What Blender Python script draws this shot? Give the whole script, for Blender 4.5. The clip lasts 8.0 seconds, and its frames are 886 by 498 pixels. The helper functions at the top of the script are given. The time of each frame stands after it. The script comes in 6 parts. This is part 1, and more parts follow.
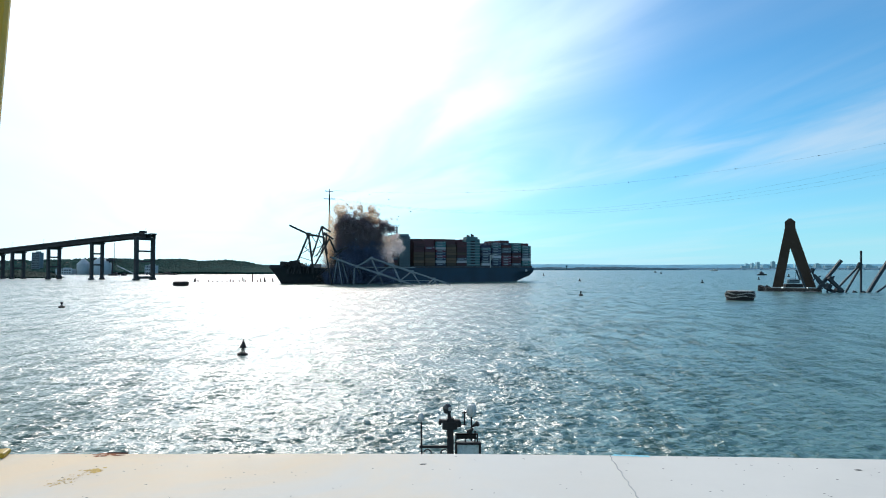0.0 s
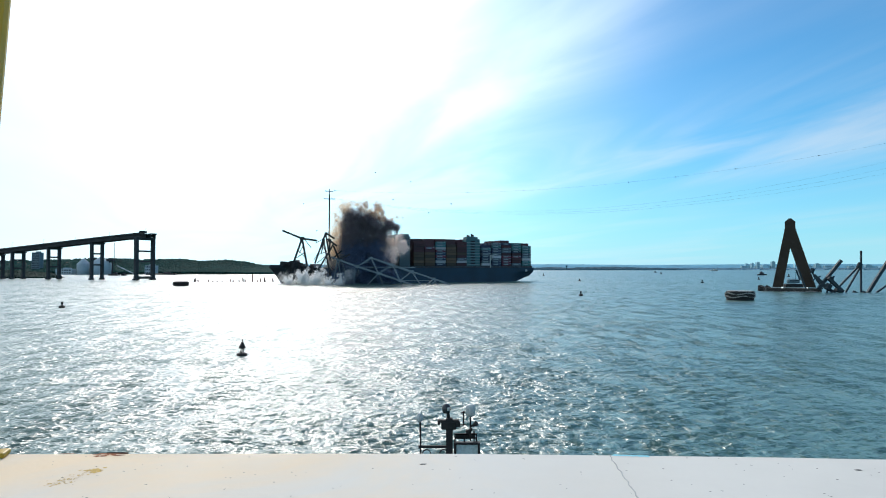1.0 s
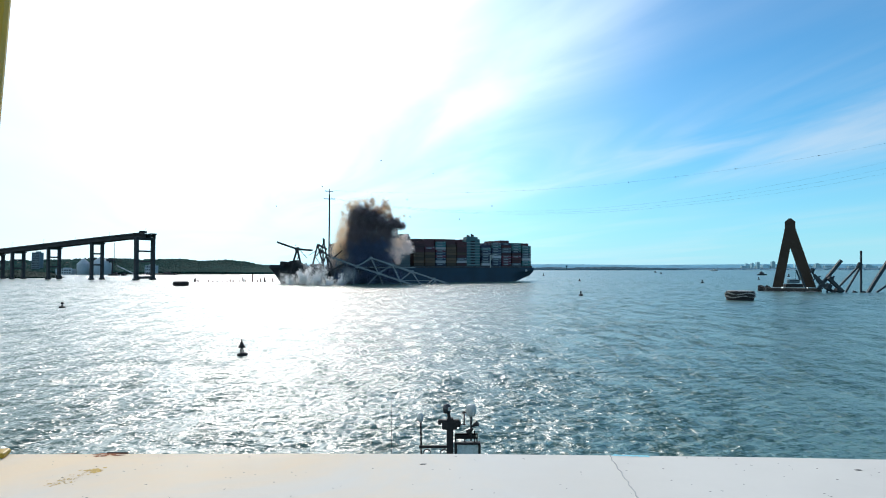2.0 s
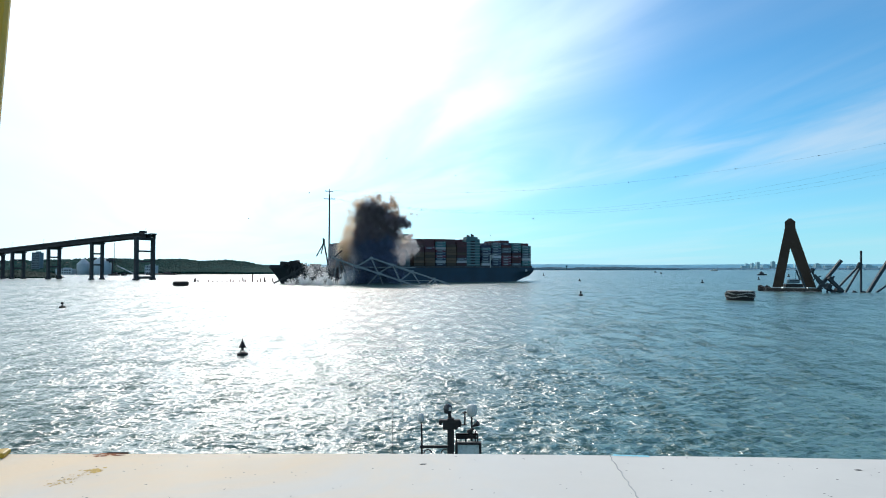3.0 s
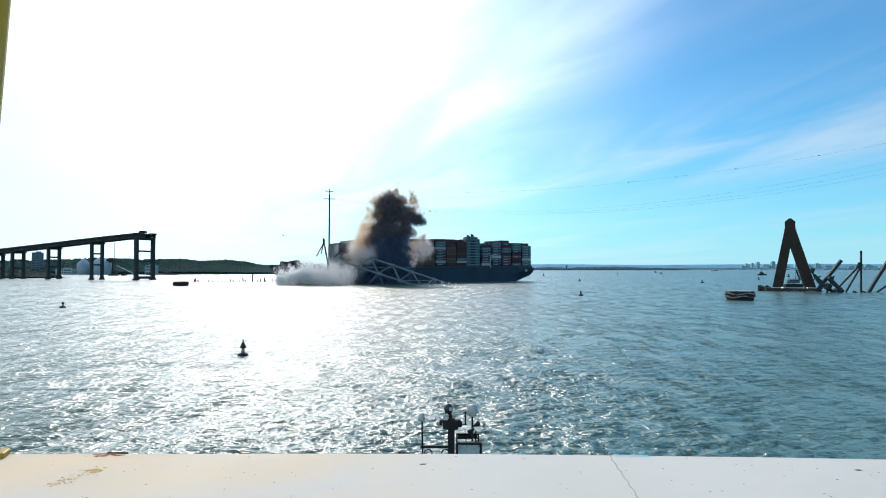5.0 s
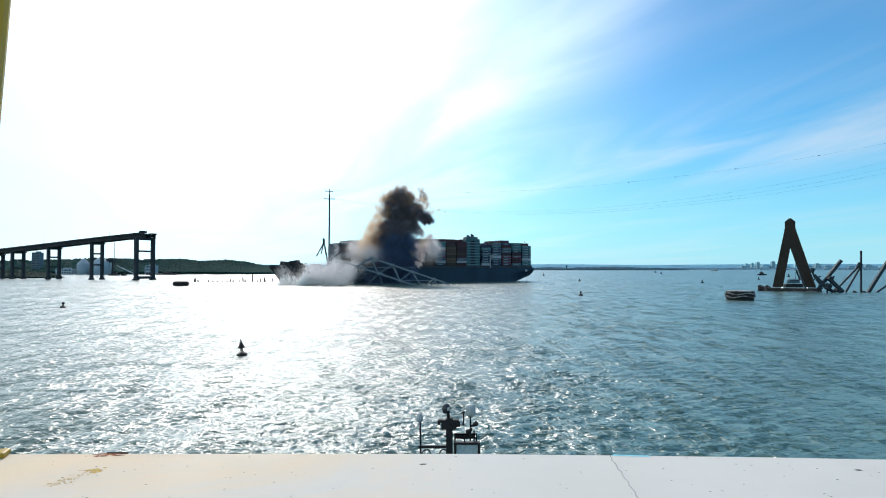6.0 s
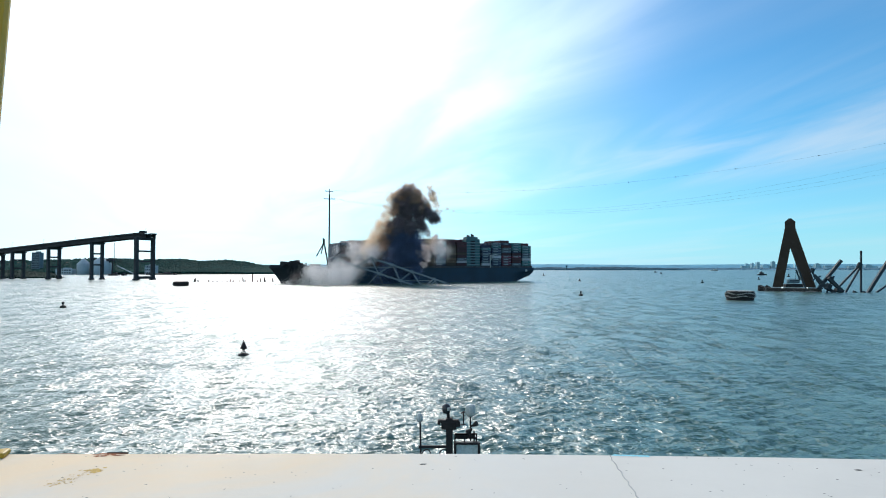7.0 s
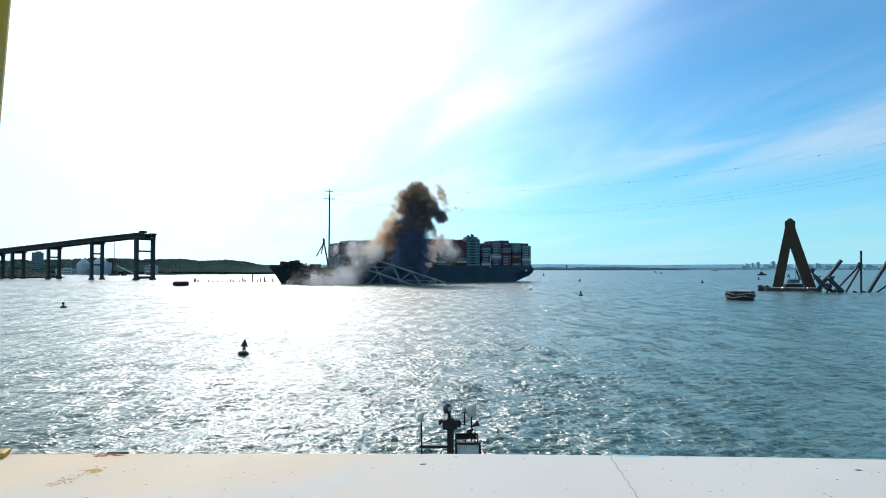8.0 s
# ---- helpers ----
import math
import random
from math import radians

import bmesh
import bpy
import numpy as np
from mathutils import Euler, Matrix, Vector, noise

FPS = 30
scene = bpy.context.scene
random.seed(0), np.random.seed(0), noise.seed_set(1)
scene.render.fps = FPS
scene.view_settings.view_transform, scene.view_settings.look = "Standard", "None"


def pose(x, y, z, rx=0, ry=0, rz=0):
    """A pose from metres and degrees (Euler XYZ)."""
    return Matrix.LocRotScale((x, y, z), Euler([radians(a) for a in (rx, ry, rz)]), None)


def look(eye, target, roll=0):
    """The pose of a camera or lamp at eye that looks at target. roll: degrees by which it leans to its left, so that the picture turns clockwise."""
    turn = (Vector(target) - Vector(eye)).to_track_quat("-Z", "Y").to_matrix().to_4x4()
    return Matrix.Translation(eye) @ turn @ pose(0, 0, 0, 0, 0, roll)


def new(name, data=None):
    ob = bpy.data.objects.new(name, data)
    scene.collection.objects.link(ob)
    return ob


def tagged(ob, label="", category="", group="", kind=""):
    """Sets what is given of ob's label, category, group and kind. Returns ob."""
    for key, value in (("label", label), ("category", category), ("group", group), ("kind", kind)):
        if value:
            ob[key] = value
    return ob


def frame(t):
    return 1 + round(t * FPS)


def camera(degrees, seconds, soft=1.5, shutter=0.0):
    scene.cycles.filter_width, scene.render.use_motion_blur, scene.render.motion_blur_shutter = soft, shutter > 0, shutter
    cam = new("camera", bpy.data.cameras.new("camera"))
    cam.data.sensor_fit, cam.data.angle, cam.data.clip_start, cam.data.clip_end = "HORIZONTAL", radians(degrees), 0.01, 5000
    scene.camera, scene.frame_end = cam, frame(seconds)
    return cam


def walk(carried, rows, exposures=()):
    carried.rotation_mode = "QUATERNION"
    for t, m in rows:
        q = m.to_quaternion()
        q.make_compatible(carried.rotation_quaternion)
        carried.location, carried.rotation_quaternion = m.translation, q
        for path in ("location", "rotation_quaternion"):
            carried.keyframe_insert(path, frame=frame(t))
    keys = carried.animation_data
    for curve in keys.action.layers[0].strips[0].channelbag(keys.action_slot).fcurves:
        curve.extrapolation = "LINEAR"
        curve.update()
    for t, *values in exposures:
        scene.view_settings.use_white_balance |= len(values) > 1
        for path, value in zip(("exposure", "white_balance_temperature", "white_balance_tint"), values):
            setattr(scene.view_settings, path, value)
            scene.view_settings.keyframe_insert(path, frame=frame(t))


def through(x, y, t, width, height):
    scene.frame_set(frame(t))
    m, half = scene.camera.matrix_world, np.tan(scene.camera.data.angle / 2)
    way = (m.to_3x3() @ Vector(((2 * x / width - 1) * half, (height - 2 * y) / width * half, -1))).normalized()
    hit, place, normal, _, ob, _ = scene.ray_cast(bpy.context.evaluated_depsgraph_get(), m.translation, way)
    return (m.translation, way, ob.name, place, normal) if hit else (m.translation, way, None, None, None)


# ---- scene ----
# ------------------------------------------------------------ camera
EYE_Z = 18.0
cam = camera(70, 8.0, soft=1.0)
CAM_POSE = look((0, 0, EYE_Z), (0, 100, EYE_Z + 2.679))
walk(cam, [(0.0, CAM_POSE), (8.0, CAM_POSE)], exposures=[(0.0, 0.0, 6200, 8), (8.0, 0.0, 6200, 8)])

# ------------------------------------------------------------ world and sun
SUN_AZ, SUN_EL = radians(-14.8), radians(34.0)
SUN = Vector((math.sin(SUN_AZ) * math.cos(SUN_EL), math.cos(SUN_AZ) * math.cos(SUN_EL), math.sin(SUN_EL)))


class Nodes:
    """Short hand for node trees."""

    def __init__(self, tree):
        self.tree = tree
        tree.nodes.clear()

    def add(self, kind):
        return self.tree.nodes.new(kind)

    def put(self, node, socket, value):
        if isinstance(value, bpy.types.NodeSocket):
            self.tree.links.new(value, node.inputs[socket])
        else:
            node.inputs[socket].default_value = value

    def math(self, op, a, b=0.0, clamp=False):
        n = self.add("ShaderNodeMath")
        n.operation, n.use_clamp = op, clamp
        self.put(n, 0, a)
        self.put(n, 1, b)
        return n.outputs[0]

    def mix(self, fac, a, b, blend="MIX"):
        n = self.add("ShaderNodeMix")
        n.data_type, n.blend_type = "RGBA", blend
        self.put(n, 0, fac)
        self.put(n, 6, a)
        self.put(n, 7, b)
        return n.outputs[2]

    def noise(self, vector, scale, detail=4.0, rough=0.5, distortion=0.0):
        n = self.add("ShaderNodeTexNoise")
        self.put(n, "Vector", vector)
        self.put(n, "Scale", scale)
        self.put(n, "Detail", detail)
        self.put(n, "Roughness", rough)
        self.put(n, "Distortion", distortion)
        return n.outputs["Fac"]

    def ramp(self, fac, lo, hi, a=0.0, b=1.0):
        n = self.add("ShaderNodeMapRange")
        n.interpolation_type = "SMOOTHSTEP"
        for k, v in zip(("Value", "From Min", "From Max", "To Min", "To Max"), (fac, lo, hi, a, b)):
            self.put(n, k, v)
        return n.outputs[0]

    def mapping(self, vector, scale=(1, 1, 1), turn=(0, 0, 0)):
        n = self.add("ShaderNodeMapping")
        self.put(n, "Vector", vector)
        self.put(n, "Scale", scale)
        self.put(n, "Rotation", turn)
        return n.outputs[0]


def build_world():
    world = bpy.data.worlds.new("sky")
    scene.world = world
    world.use_nodes = True
    g = Nodes(world.node_tree)
    sky = g.add("ShaderNodeTexSky")
    sky.sky_type, sky.sun_disc = "NISHITA", False
    sky.sun_elevation, sky.sun_rotation = SUN_EL, SUN_AZ
    sky.altitude, sky.air_density, sky.dust_density, sky.ozone_density = 0.0, 1.0, 0.0, 4.0
    way = g.add("ShaderNodeTexCoord").outputs["Generated"]
    sep = g.add("ShaderNodeSeparateXYZ")
    g.put(sep, 0, way)
    # sheet of cirrus high above, drawn out along the wind
    up = g.math("ADD", g.math("MAXIMUM", sep.outputs[2], 0.0), 0.06)
    flat = g.add("ShaderNodeCombineXYZ")
    g.put(flat, 0, g.math("DIVIDE", sep.outputs[0], up))
    g.put(flat, 1, g.math("DIVIDE", sep.outputs[1], up))
    lay = g.mapping(flat.outputs[0], turn=(0, 0, radians(-22)))
    thin = g.noise(g.mapping(lay, (0.9, 0.27, 1)), 1.0, 7.0, 0.5, 1.1)
    broad = g.noise(g.mapping(lay, (0.45, 0.16, 1)), 1.0, 3.0, 0.5, 0.3)
    veil = g.math("MULTIPLY", g.ramp(thin, 0.33, 0.72), g.ramp(broad, 0.32, 0.60))
    veil = g.math("MULTIPLY", veil, g.ramp(sep.outputs[2], 0.05, 0.2, 0.25, 1.0))
    # aureole: thin cloud scatters the light forward round the sun
    dot = g.add("ShaderNodeVectorMath")
    dot.operation = "DOT_PRODUCT"
    g.put(dot, 0, way)
    g.put(dot, 1, tuple(SUN))
    near = g.math("MAXIMUM", dot.outputs["Value"], 0.0)
    haze = g.math("DIVIDE", 1.0, g.math("ADD", g.math("MAXIMUM", sep.outputs[2], 0.0), 0.25))
    glow = g.math("ADD", g.math("MULTIPLY", g.math("MULTIPLY", g.math("POWER", near, 18.0), haze), 9.5),
                  g.math("MULTIPLY", g.math("POWER", near, 90.0), 20.0))
    glow = g.math("ADD", glow, g.math("MULTIPLY", g.math("POWER", near, 6.0), 0.7))
    # haze low over the water brightens under the sun
    low = g.math("POWER", 2.718, g.math("MULTIPLY", g.math("MAXIMUM", sep.outputs[2], 0.0), -8.0))
    glow = g.math("ADD", glow, g.math("MULTIPLY", g.math("MULTIPLY", g.math("POWER", near, 14.0), low), 32.0))
    cloud = g.math("ADD", g.math("MULTIPLY", g.math("POWER", near, 6.0), 8.0), 8.0)
    white = g.add("ShaderNodeCombineColor")
    for k in range(3):
        g.put(white, k, cloud)
    clear = g.mix(1.0, sky.outputs[0], (0.35, 0.96, 1.15, 1), "MULTIPLY")
    clear = g.mix(g.math("MULTIPLY", low, 0.85), clear, (4.5, 7.8, 9.3, 1))
    base = g.mix(g.math("MULTIPLY", veil, 0.6), clear, white.outputs[0])
    # milky veil added overhead, out of view, to whiten the wave troughs
    base = g.mix(g.ramp(sep.outputs[2], 0.45, 0.75, 0.0, 0.1), base, (8.5, 9.2, 9.4, 1))
    # a milky sheet of high cloud over the southern half of the sky
    sheet = g.ramp(sep.outputs[0], -0.12, -0.6)
    base = g.mix(g.math("MULTIPLY", sheet, 0.55), base, (10.5, 11.5, 11.8, 1))
    sunward = g.math("MULTIPLY", g.ramp(near, 0.80, 0.97), g.ramp(thin, 0.25, 0.65, 0.1, 1.0))
    base = g.mix(g.math("MULTIPLY", sunward, 0.8), base, (8.4, 10.2, 10.9, 1))
    halo = g.add("ShaderNodeCombineColor")
    for k in range(3):
        g.put(halo, k, g.math("MULTIPLY", glow, (1.0, 0.95, 0.93)[k]))
    total = g.mix(1.0, base, halo.outputs[0], "ADD")
    back = g.add("ShaderNodeBackground")
    g.put(back, "Color", total)
    g.put(back, "Strength", 0.1)
    out = g.add("ShaderNodeOutputWorld")
    g.tree.links.new(back.outputs[0], out.inputs[0])


build_world()
sun = new("sun", bpy.data.lights.new("sun", "SUN"))
sun.data.energy, sun.data.angle, sun.data.color = 2.5, radians(0.53), (1.0, 0.89, 0.77)
sun.matrix_world = look(tuple(SUN * 500), (0, 0, 0))


# ------------------------------------------------------------ materials
def surface(name, color, rough=0.6, metal=0.0, scale=1.0, vary=0.35, bump=0.2, stain=None, stain_at=(0.55, 0.7),
            island=0.0, piece=0.0, trans=0.0, side=None):
    """A worn surface: grain and broad variation of one colour, stains of another, fine relief. scale: grains per metre."""
    m = bpy.data.materials.new(name)
    m.use_nodes = True
    g = Nodes(m.node_tree)
    at = g.add("ShaderNodeTexCoord").outputs["Object"]
    fine = g.noise(at, scale, 6.0, 0.6)
    broad = g.noise(at, scale * 0.13, 3.0, 0.5)
    value = g.math("ADD", g.ramp(fine, 0.25, 0.75, 1 - vary * 0.6, 1 + vary * 0.6), g.ramp(broad, 0.3, 0.7, -vary * 0.5, vary * 0.5))
    if island:
        value = g.math("MULTIPLY", value, g.ramp(g.add("ShaderNodeNewGeometry").outputs["Random Per Island"], 0, 1, 1 - island, 1 + island))
    if piece:
        value = g.math("MULTIPLY", value, g.ramp(g.add("ShaderNodeObjectInfo").outputs["Random"], 0, 1, 1 - piece, 1 + piece))
    grey = g.add("ShaderNodeCombineColor")
    for k in range(3):
        g.put(grey, k, value)
    col = g.mix(1.0, (*color, 1), grey.outputs[0], "MULTIPLY")
    if stain:
        spots = g.ramp(g.noise(at, scale * 0.45, 7.0, 0.65, 0.5), stain_at[0], stain_at[1])
        # side: x range over which the second colour sets in
        if side:
            apart = g.add("ShaderNodeSeparateXYZ")
            g.put(apart, 0, at)
            spots = g.math("MULTIPLY", spots, g.ramp(apart.outputs[0], side[0], side[1]))
        col = g.mix(spots, col, (*stain, 1))
    b = g.add("ShaderNodeBsdfPrincipled")
    g.put(b, "Base Color", col)
    g.put(b, "Metallic", metal)
    g.put(b, "Roughness", g.ramp(fine, 0.2, 0.8, max(0.05, rough - 0.12), min(1.0, rough + 0.12)))
    if bump:
        r = g.add("ShaderNodeBump")
        g.put(r, "Strength", bump)
        g.put(r, "Distance", 0.3 / scale)
        g.put(r, "Height", fine)
        g.put(b, "Normal", r.outputs[0])
    last = b.outputs[0]
    if trans:
        t = g.add("ShaderNodeBsdfTranslucent")
        g.put(t, "Color", col)
        mixer = g.add("ShaderNodeMixShader")
        g.put(mixer, 0, trans)
        g.tree.links.new(last, mixer.inputs[1])
        g.tree.links.new(t.outputs[0], mixer.inputs[2])
        last = mixer.outputs[0]
    out = g.add("ShaderNodeOutputMaterial")
    g.tree.links.new(last, out.inputs[0])
    return m


# turn of the crests, draw along them, crests in a metre, height
WAVELETS = ((14, 0.6, 0.75, 0.42), (-24, 0.65, 1.7, 0.20), (30, 0.7, 3.6, 0.06), (4, 1.0, 0.11, 0.7), (-12, 0.9, 0.28, 0.55), (80, 0.5, 1.3, 0.10), (100, 0.45, 0.45, 0.19))
CHOP = (2.5, 1.8, 0.0)
SWELL = (1.0, 1.3, 0.0)


def water_material():
    m = bpy.data.materials.new("river_water")
    m.use_nodes = True
    g = Nodes(m.node_tree)
    at = g.add("ShaderNodeTexCoord").outputs["Object"]

    def crests(turn, stretch, scale, detail=1.5):
        """Sharp crested wavelets, drawn out along their crests."""
        n = g.noise(g.mapping(at, (stretch, 1.0, 1.0), (0, 0, radians(turn))), scale, detail, 0.5, 0.5)
        return g.math("SUBTRACT", 1.0, g.math("ABSOLUTE", g.math("SUBTRACT", g.math("MULTIPLY", n, 2.0), 1.0)))

    gust = g.noise(g.mapping(at, (0.3, 1.0, 1.0), (0, 0, radians(12))), 0.02, 3.0, 0.5, 0.5)
    height = None
    for turn, stretch, scale, high in WAVELETS:
        h = g.math("MULTIPLY", crests(turn, stretch, scale), high)
        height = h if height is None else g.math("ADD", height, h)
    height = g.math("MULTIPLY", height, g.ramp(gust, 0.3, 0.7, 0.4, 0.7))
    r = g.add("ShaderNodeBump")
    g.put(r, "Strength", 1.0)
    g.put(r, "Distance", 1.0)
    g.put(r, "Height", height)
    # chop: facets that lean to and fro along the wind
    chop = g.add("ShaderNodeTexNoise")
    for k, v in (("Vector", g.mapping(at, (1.5, 0.8, 1.0), (0, 0, radians(16)))), ("Scale", 1.0), ("Detail", 5.0), ("Roughness", 0.64), ("Distortion", 0.6)):
        g.put(chop, k, v)
    lean = g.add("ShaderNodeVectorMath")
    lean.operation = "MULTIPLY_ADD"
    g.put(lean, 0, chop.outputs["Color"])
    g.put(lean, 1, CHOP)
    g.put(lean, 2, (-0.495 * CHOP[0], -0.545 * CHOP[1], 0.0))
    # longer groups of waves that still show far off
    group = g.add("ShaderNodeTexNoise")
    for k, v in (("Vector", g.mapping(at, (0.26, 0.10, 1.0), (0, 0, radians(10)))), ("Scale", 1.0), ("Detail", 4.0), ("Roughness", 0.5), ("Distortion", 0.4)):
        g.put(group, k, v)
    sway = g.add("ShaderNodeVectorMath")
    sway.operation = "MULTIPLY_ADD"
    g.put(sway, 0, group.outputs["Color"])
    g.put(sway, 1, SWELL)
    g.put(sway, 2, (-0.5 * SWELL[0], -0.5 * SWELL[1], 0.0))
    both = g.add("ShaderNodeVectorMath")
    both.operation = "ADD"
    g.put(both, 0, r.outputs[0])
    g.put(both, 1, sway.outputs[0])
    tilt = g.add("ShaderNodeVectorMath")
    tilt.operation = "ADD"
    g.put(tilt, 0, both.outputs[0])
    g.put(tilt, 1, lean.outputs[0])
    unit = g.add("ShaderNodeVectorMath")
    unit.operation = "NORMALIZE"
    g.put(unit, 0, tilt.outputs[0])
    b = g.add("ShaderNodeBsdfPrincipled")
    silt = g.noise(at, 0.006, 3.0, 0.5)
    g.put(b, "Base Color", g.mix(g.ramp(silt, 0.35, 0.65), (0.058, 0.140, 0.118, 1), (0.072, 0.148, 0.118, 1)))
    g.put(b, "Roughness", 0.22)
    g.put(b, "IOR", 1.333)
    # fine ripples spread the light further
    g.put(b, "Coat Weight", 0.7)
    g.put(b, "Coat Roughness", 0.52)
    g.put(b, "Coat IOR", 1.333)
    g.put(b, "Coat Normal", unit.outputs[0])
    g.put(b, "Normal", unit.outputs[0])
    out = g.add("ShaderNodeOutputMaterial")
    g.tree.links.new(b.outputs[0], out.inputs[0])
    return m


WATER = water_material()
# roof plate: warm sunlight on its left painted in as the stain colour
WHITE_STEEL = surface("white_painted_steel", (0.66, 0.645, 0.60), 0.85, 0, 2.5, 0.08, 0.05, stain=(0.84, 0.66, 0.45), stain_at=(0.30, 0.70), side=(0.7, -0.5))
YELLOW = surface("yellow_paint", (0.50, 0.31, 0.02), 0.6, 0, 6.0, 0.3, 0.1, stain=(0.16, 0.08, 0.02), stain_at=(0.6, 0.72))
STAIN = surface("old_yellow_stain", (0.62, 0.42, 0.12), 0.9, 0, 25, 0.4, 0.1)
RUST = surface("rust", (0.34, 0.11, 0.04), 0.9, 0, 30, 0.5, 0.4)
GRIME = surface("dark_grime", (0.05, 0.045, 0.04), 0.9, 0, 40, 0.5, 0.3)
CYAN_HIGHLIGHT = surface("painted_cyan_highlight", (0.28, 0.68, 0.78), 0.5, 0, 20, 0.2, 0.05)
WELD = surface("weld_bead", (0.40, 0.40, 0.385), 0.7, 0, 40, 0.3, 0.2)
BLACK_STEEL = surface("black_steel", (0.010, 0.010, 0.011), 0.7, 0.0, 5, 0.3, 0.1)
DOME_WHITE = surface("white_dome_plastic", (0.46, 0.50, 0.49), 0.5, 0, 5, 0.1, 0.03)
GLASS_DARK = surface("dark_lamp_glass", (0.03, 0.035, 0.04), 0.1, 0, 5, 0.1, 0.0)
PANEL = surface("pale_panel", (0.45, 0.58, 0.60), 0.3, 0, 8, 0.2, 0.03)
HULL_BLUE = surface("blue_hull_paint", (0.006, 0.034, 0.066), 0.55, 0, 0.5, 0.3, 0.05, stain=(0.07, 0.06, 0.06), stain_at=(0.62, 0.8))
HULL_BOW = surface("dark_bow_paint", (0.010, 0.016, 0.022), 0.8, 0, 0.5, 0.4, 0.1, stain=(0.03, 0.028, 0.026), stain_at=(0.55, 0.7))
HULL_DARK = surface("dark_deck_steel", (0.05, 0.05, 0.055), 0.7, 0, 0.8, 0.4, 0.1)
HOUSE_WHITE = surface("blue_grey_house_paint", (0.11, 0.18, 0.22), 0.5, 0, 0.5, 0.15, 0.05)
WINDOW_GLASS = surface("dark_window_glass", (0.02, 0.03, 0.04), 0.08, 0, 2, 0.1, 0.0)
MARK = surface("faded_pale_marking", (0.24, 0.31, 0.34), 0.6, 0, 1.5, 0.4, 0.0)
TEAL_PAINT = surface("teal_funnel_paint", (0.048, 0.135, 0.15), 0.5, 0, 0.6, 0.2, 0.05)
TRUSS_GREY = surface("weathered_grey_steel", (0.17, 0.215, 0.24), 0.6, 0.0, 1.2, 0.3, 0.1, stain=(0.14, 0.10, 0.08), stain_at=(0.62, 0.75))
WRECK_BLUE = surface("blue_grey_wreck_steel", (0.018, 0.034, 0.044), 0.7, 0.0, 1.2, 0.4, 0.1, stain=(0.05, 0.04, 0.035), stain_at=(0.6, 0.75))
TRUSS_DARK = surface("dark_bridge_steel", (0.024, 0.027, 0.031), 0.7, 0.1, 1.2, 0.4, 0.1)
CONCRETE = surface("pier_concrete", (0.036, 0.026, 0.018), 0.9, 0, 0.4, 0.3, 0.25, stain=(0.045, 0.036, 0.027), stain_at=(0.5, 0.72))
WET_CONCRETE = surface("stained_concrete", (0.04, 0.038, 0.035), 0.8, 0, 0.6, 0.5, 0.4, stain=(0.13, 0.125, 0.115), stain_at=(0.52, 0.66))
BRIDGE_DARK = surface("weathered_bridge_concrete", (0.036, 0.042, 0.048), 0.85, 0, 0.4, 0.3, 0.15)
FOLIAGE = surface("far_foliage", (0.030, 0.105, 0.085), 0.95, 0, 0.05, 0.3, 0.0, island=0.15, trans=0.3)
BUSH = surface("dark_bush_foliage", (0.010, 0.038, 0.026), 0.95, 0, 0.2, 0.3, 0.0, island=0.1)
# far bank: blue distance haze is put into the foliage colour
FAR_FOLIAGE = surface("haze_blue_far_foliage", (0.022, 0.095, 0.14), 0.95, 0, 0.2, 0.3, 0.0, island=0.2)
LAND = surface("shore_scrub", (0.032, 0.055, 0.045), 0.95, 0, 0.1, 0.4, 0.1)
# city and tower colours are paled and blued to paint in the haze
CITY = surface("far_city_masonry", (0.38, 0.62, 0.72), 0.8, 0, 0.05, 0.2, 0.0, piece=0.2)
TOWER_GREY = surface("hazy_tower_concrete", (0.13, 0.20, 0.235), 0.8, 0, 0.2, 0.15, 0.1)
SILO = surface("silo_concrete", (0.42, 0.50, 0.55), 0.8, 0, 0.2, 0.15, 0.1)
TARRED = surface("tarred_concrete", (0.016, 0.017, 0.018), 0.85, 0, 0.6, 0.5, 0.4, stain=(0.05, 0.048, 0.045), stain_at=(0.55, 0.7))
PALE_RIM = surface("bleached_concrete", (0.30, 0.30, 0.28), 0.9, 0, 0.8, 0.4, 0.3, stain=(0.08, 0.075, 0.07), stain_at=(0.5, 0.62))
WOOD_PILE = surface("old_wooden_pile", (0.05, 0.042, 0.035), 0.9, 0, 2, 0.4, 0.3)
BUOY_BLACK = surface("dark_buoy_paint", (0.012, 0.013, 0.013), 0.75, 0, 3, 0.3, 0.05)


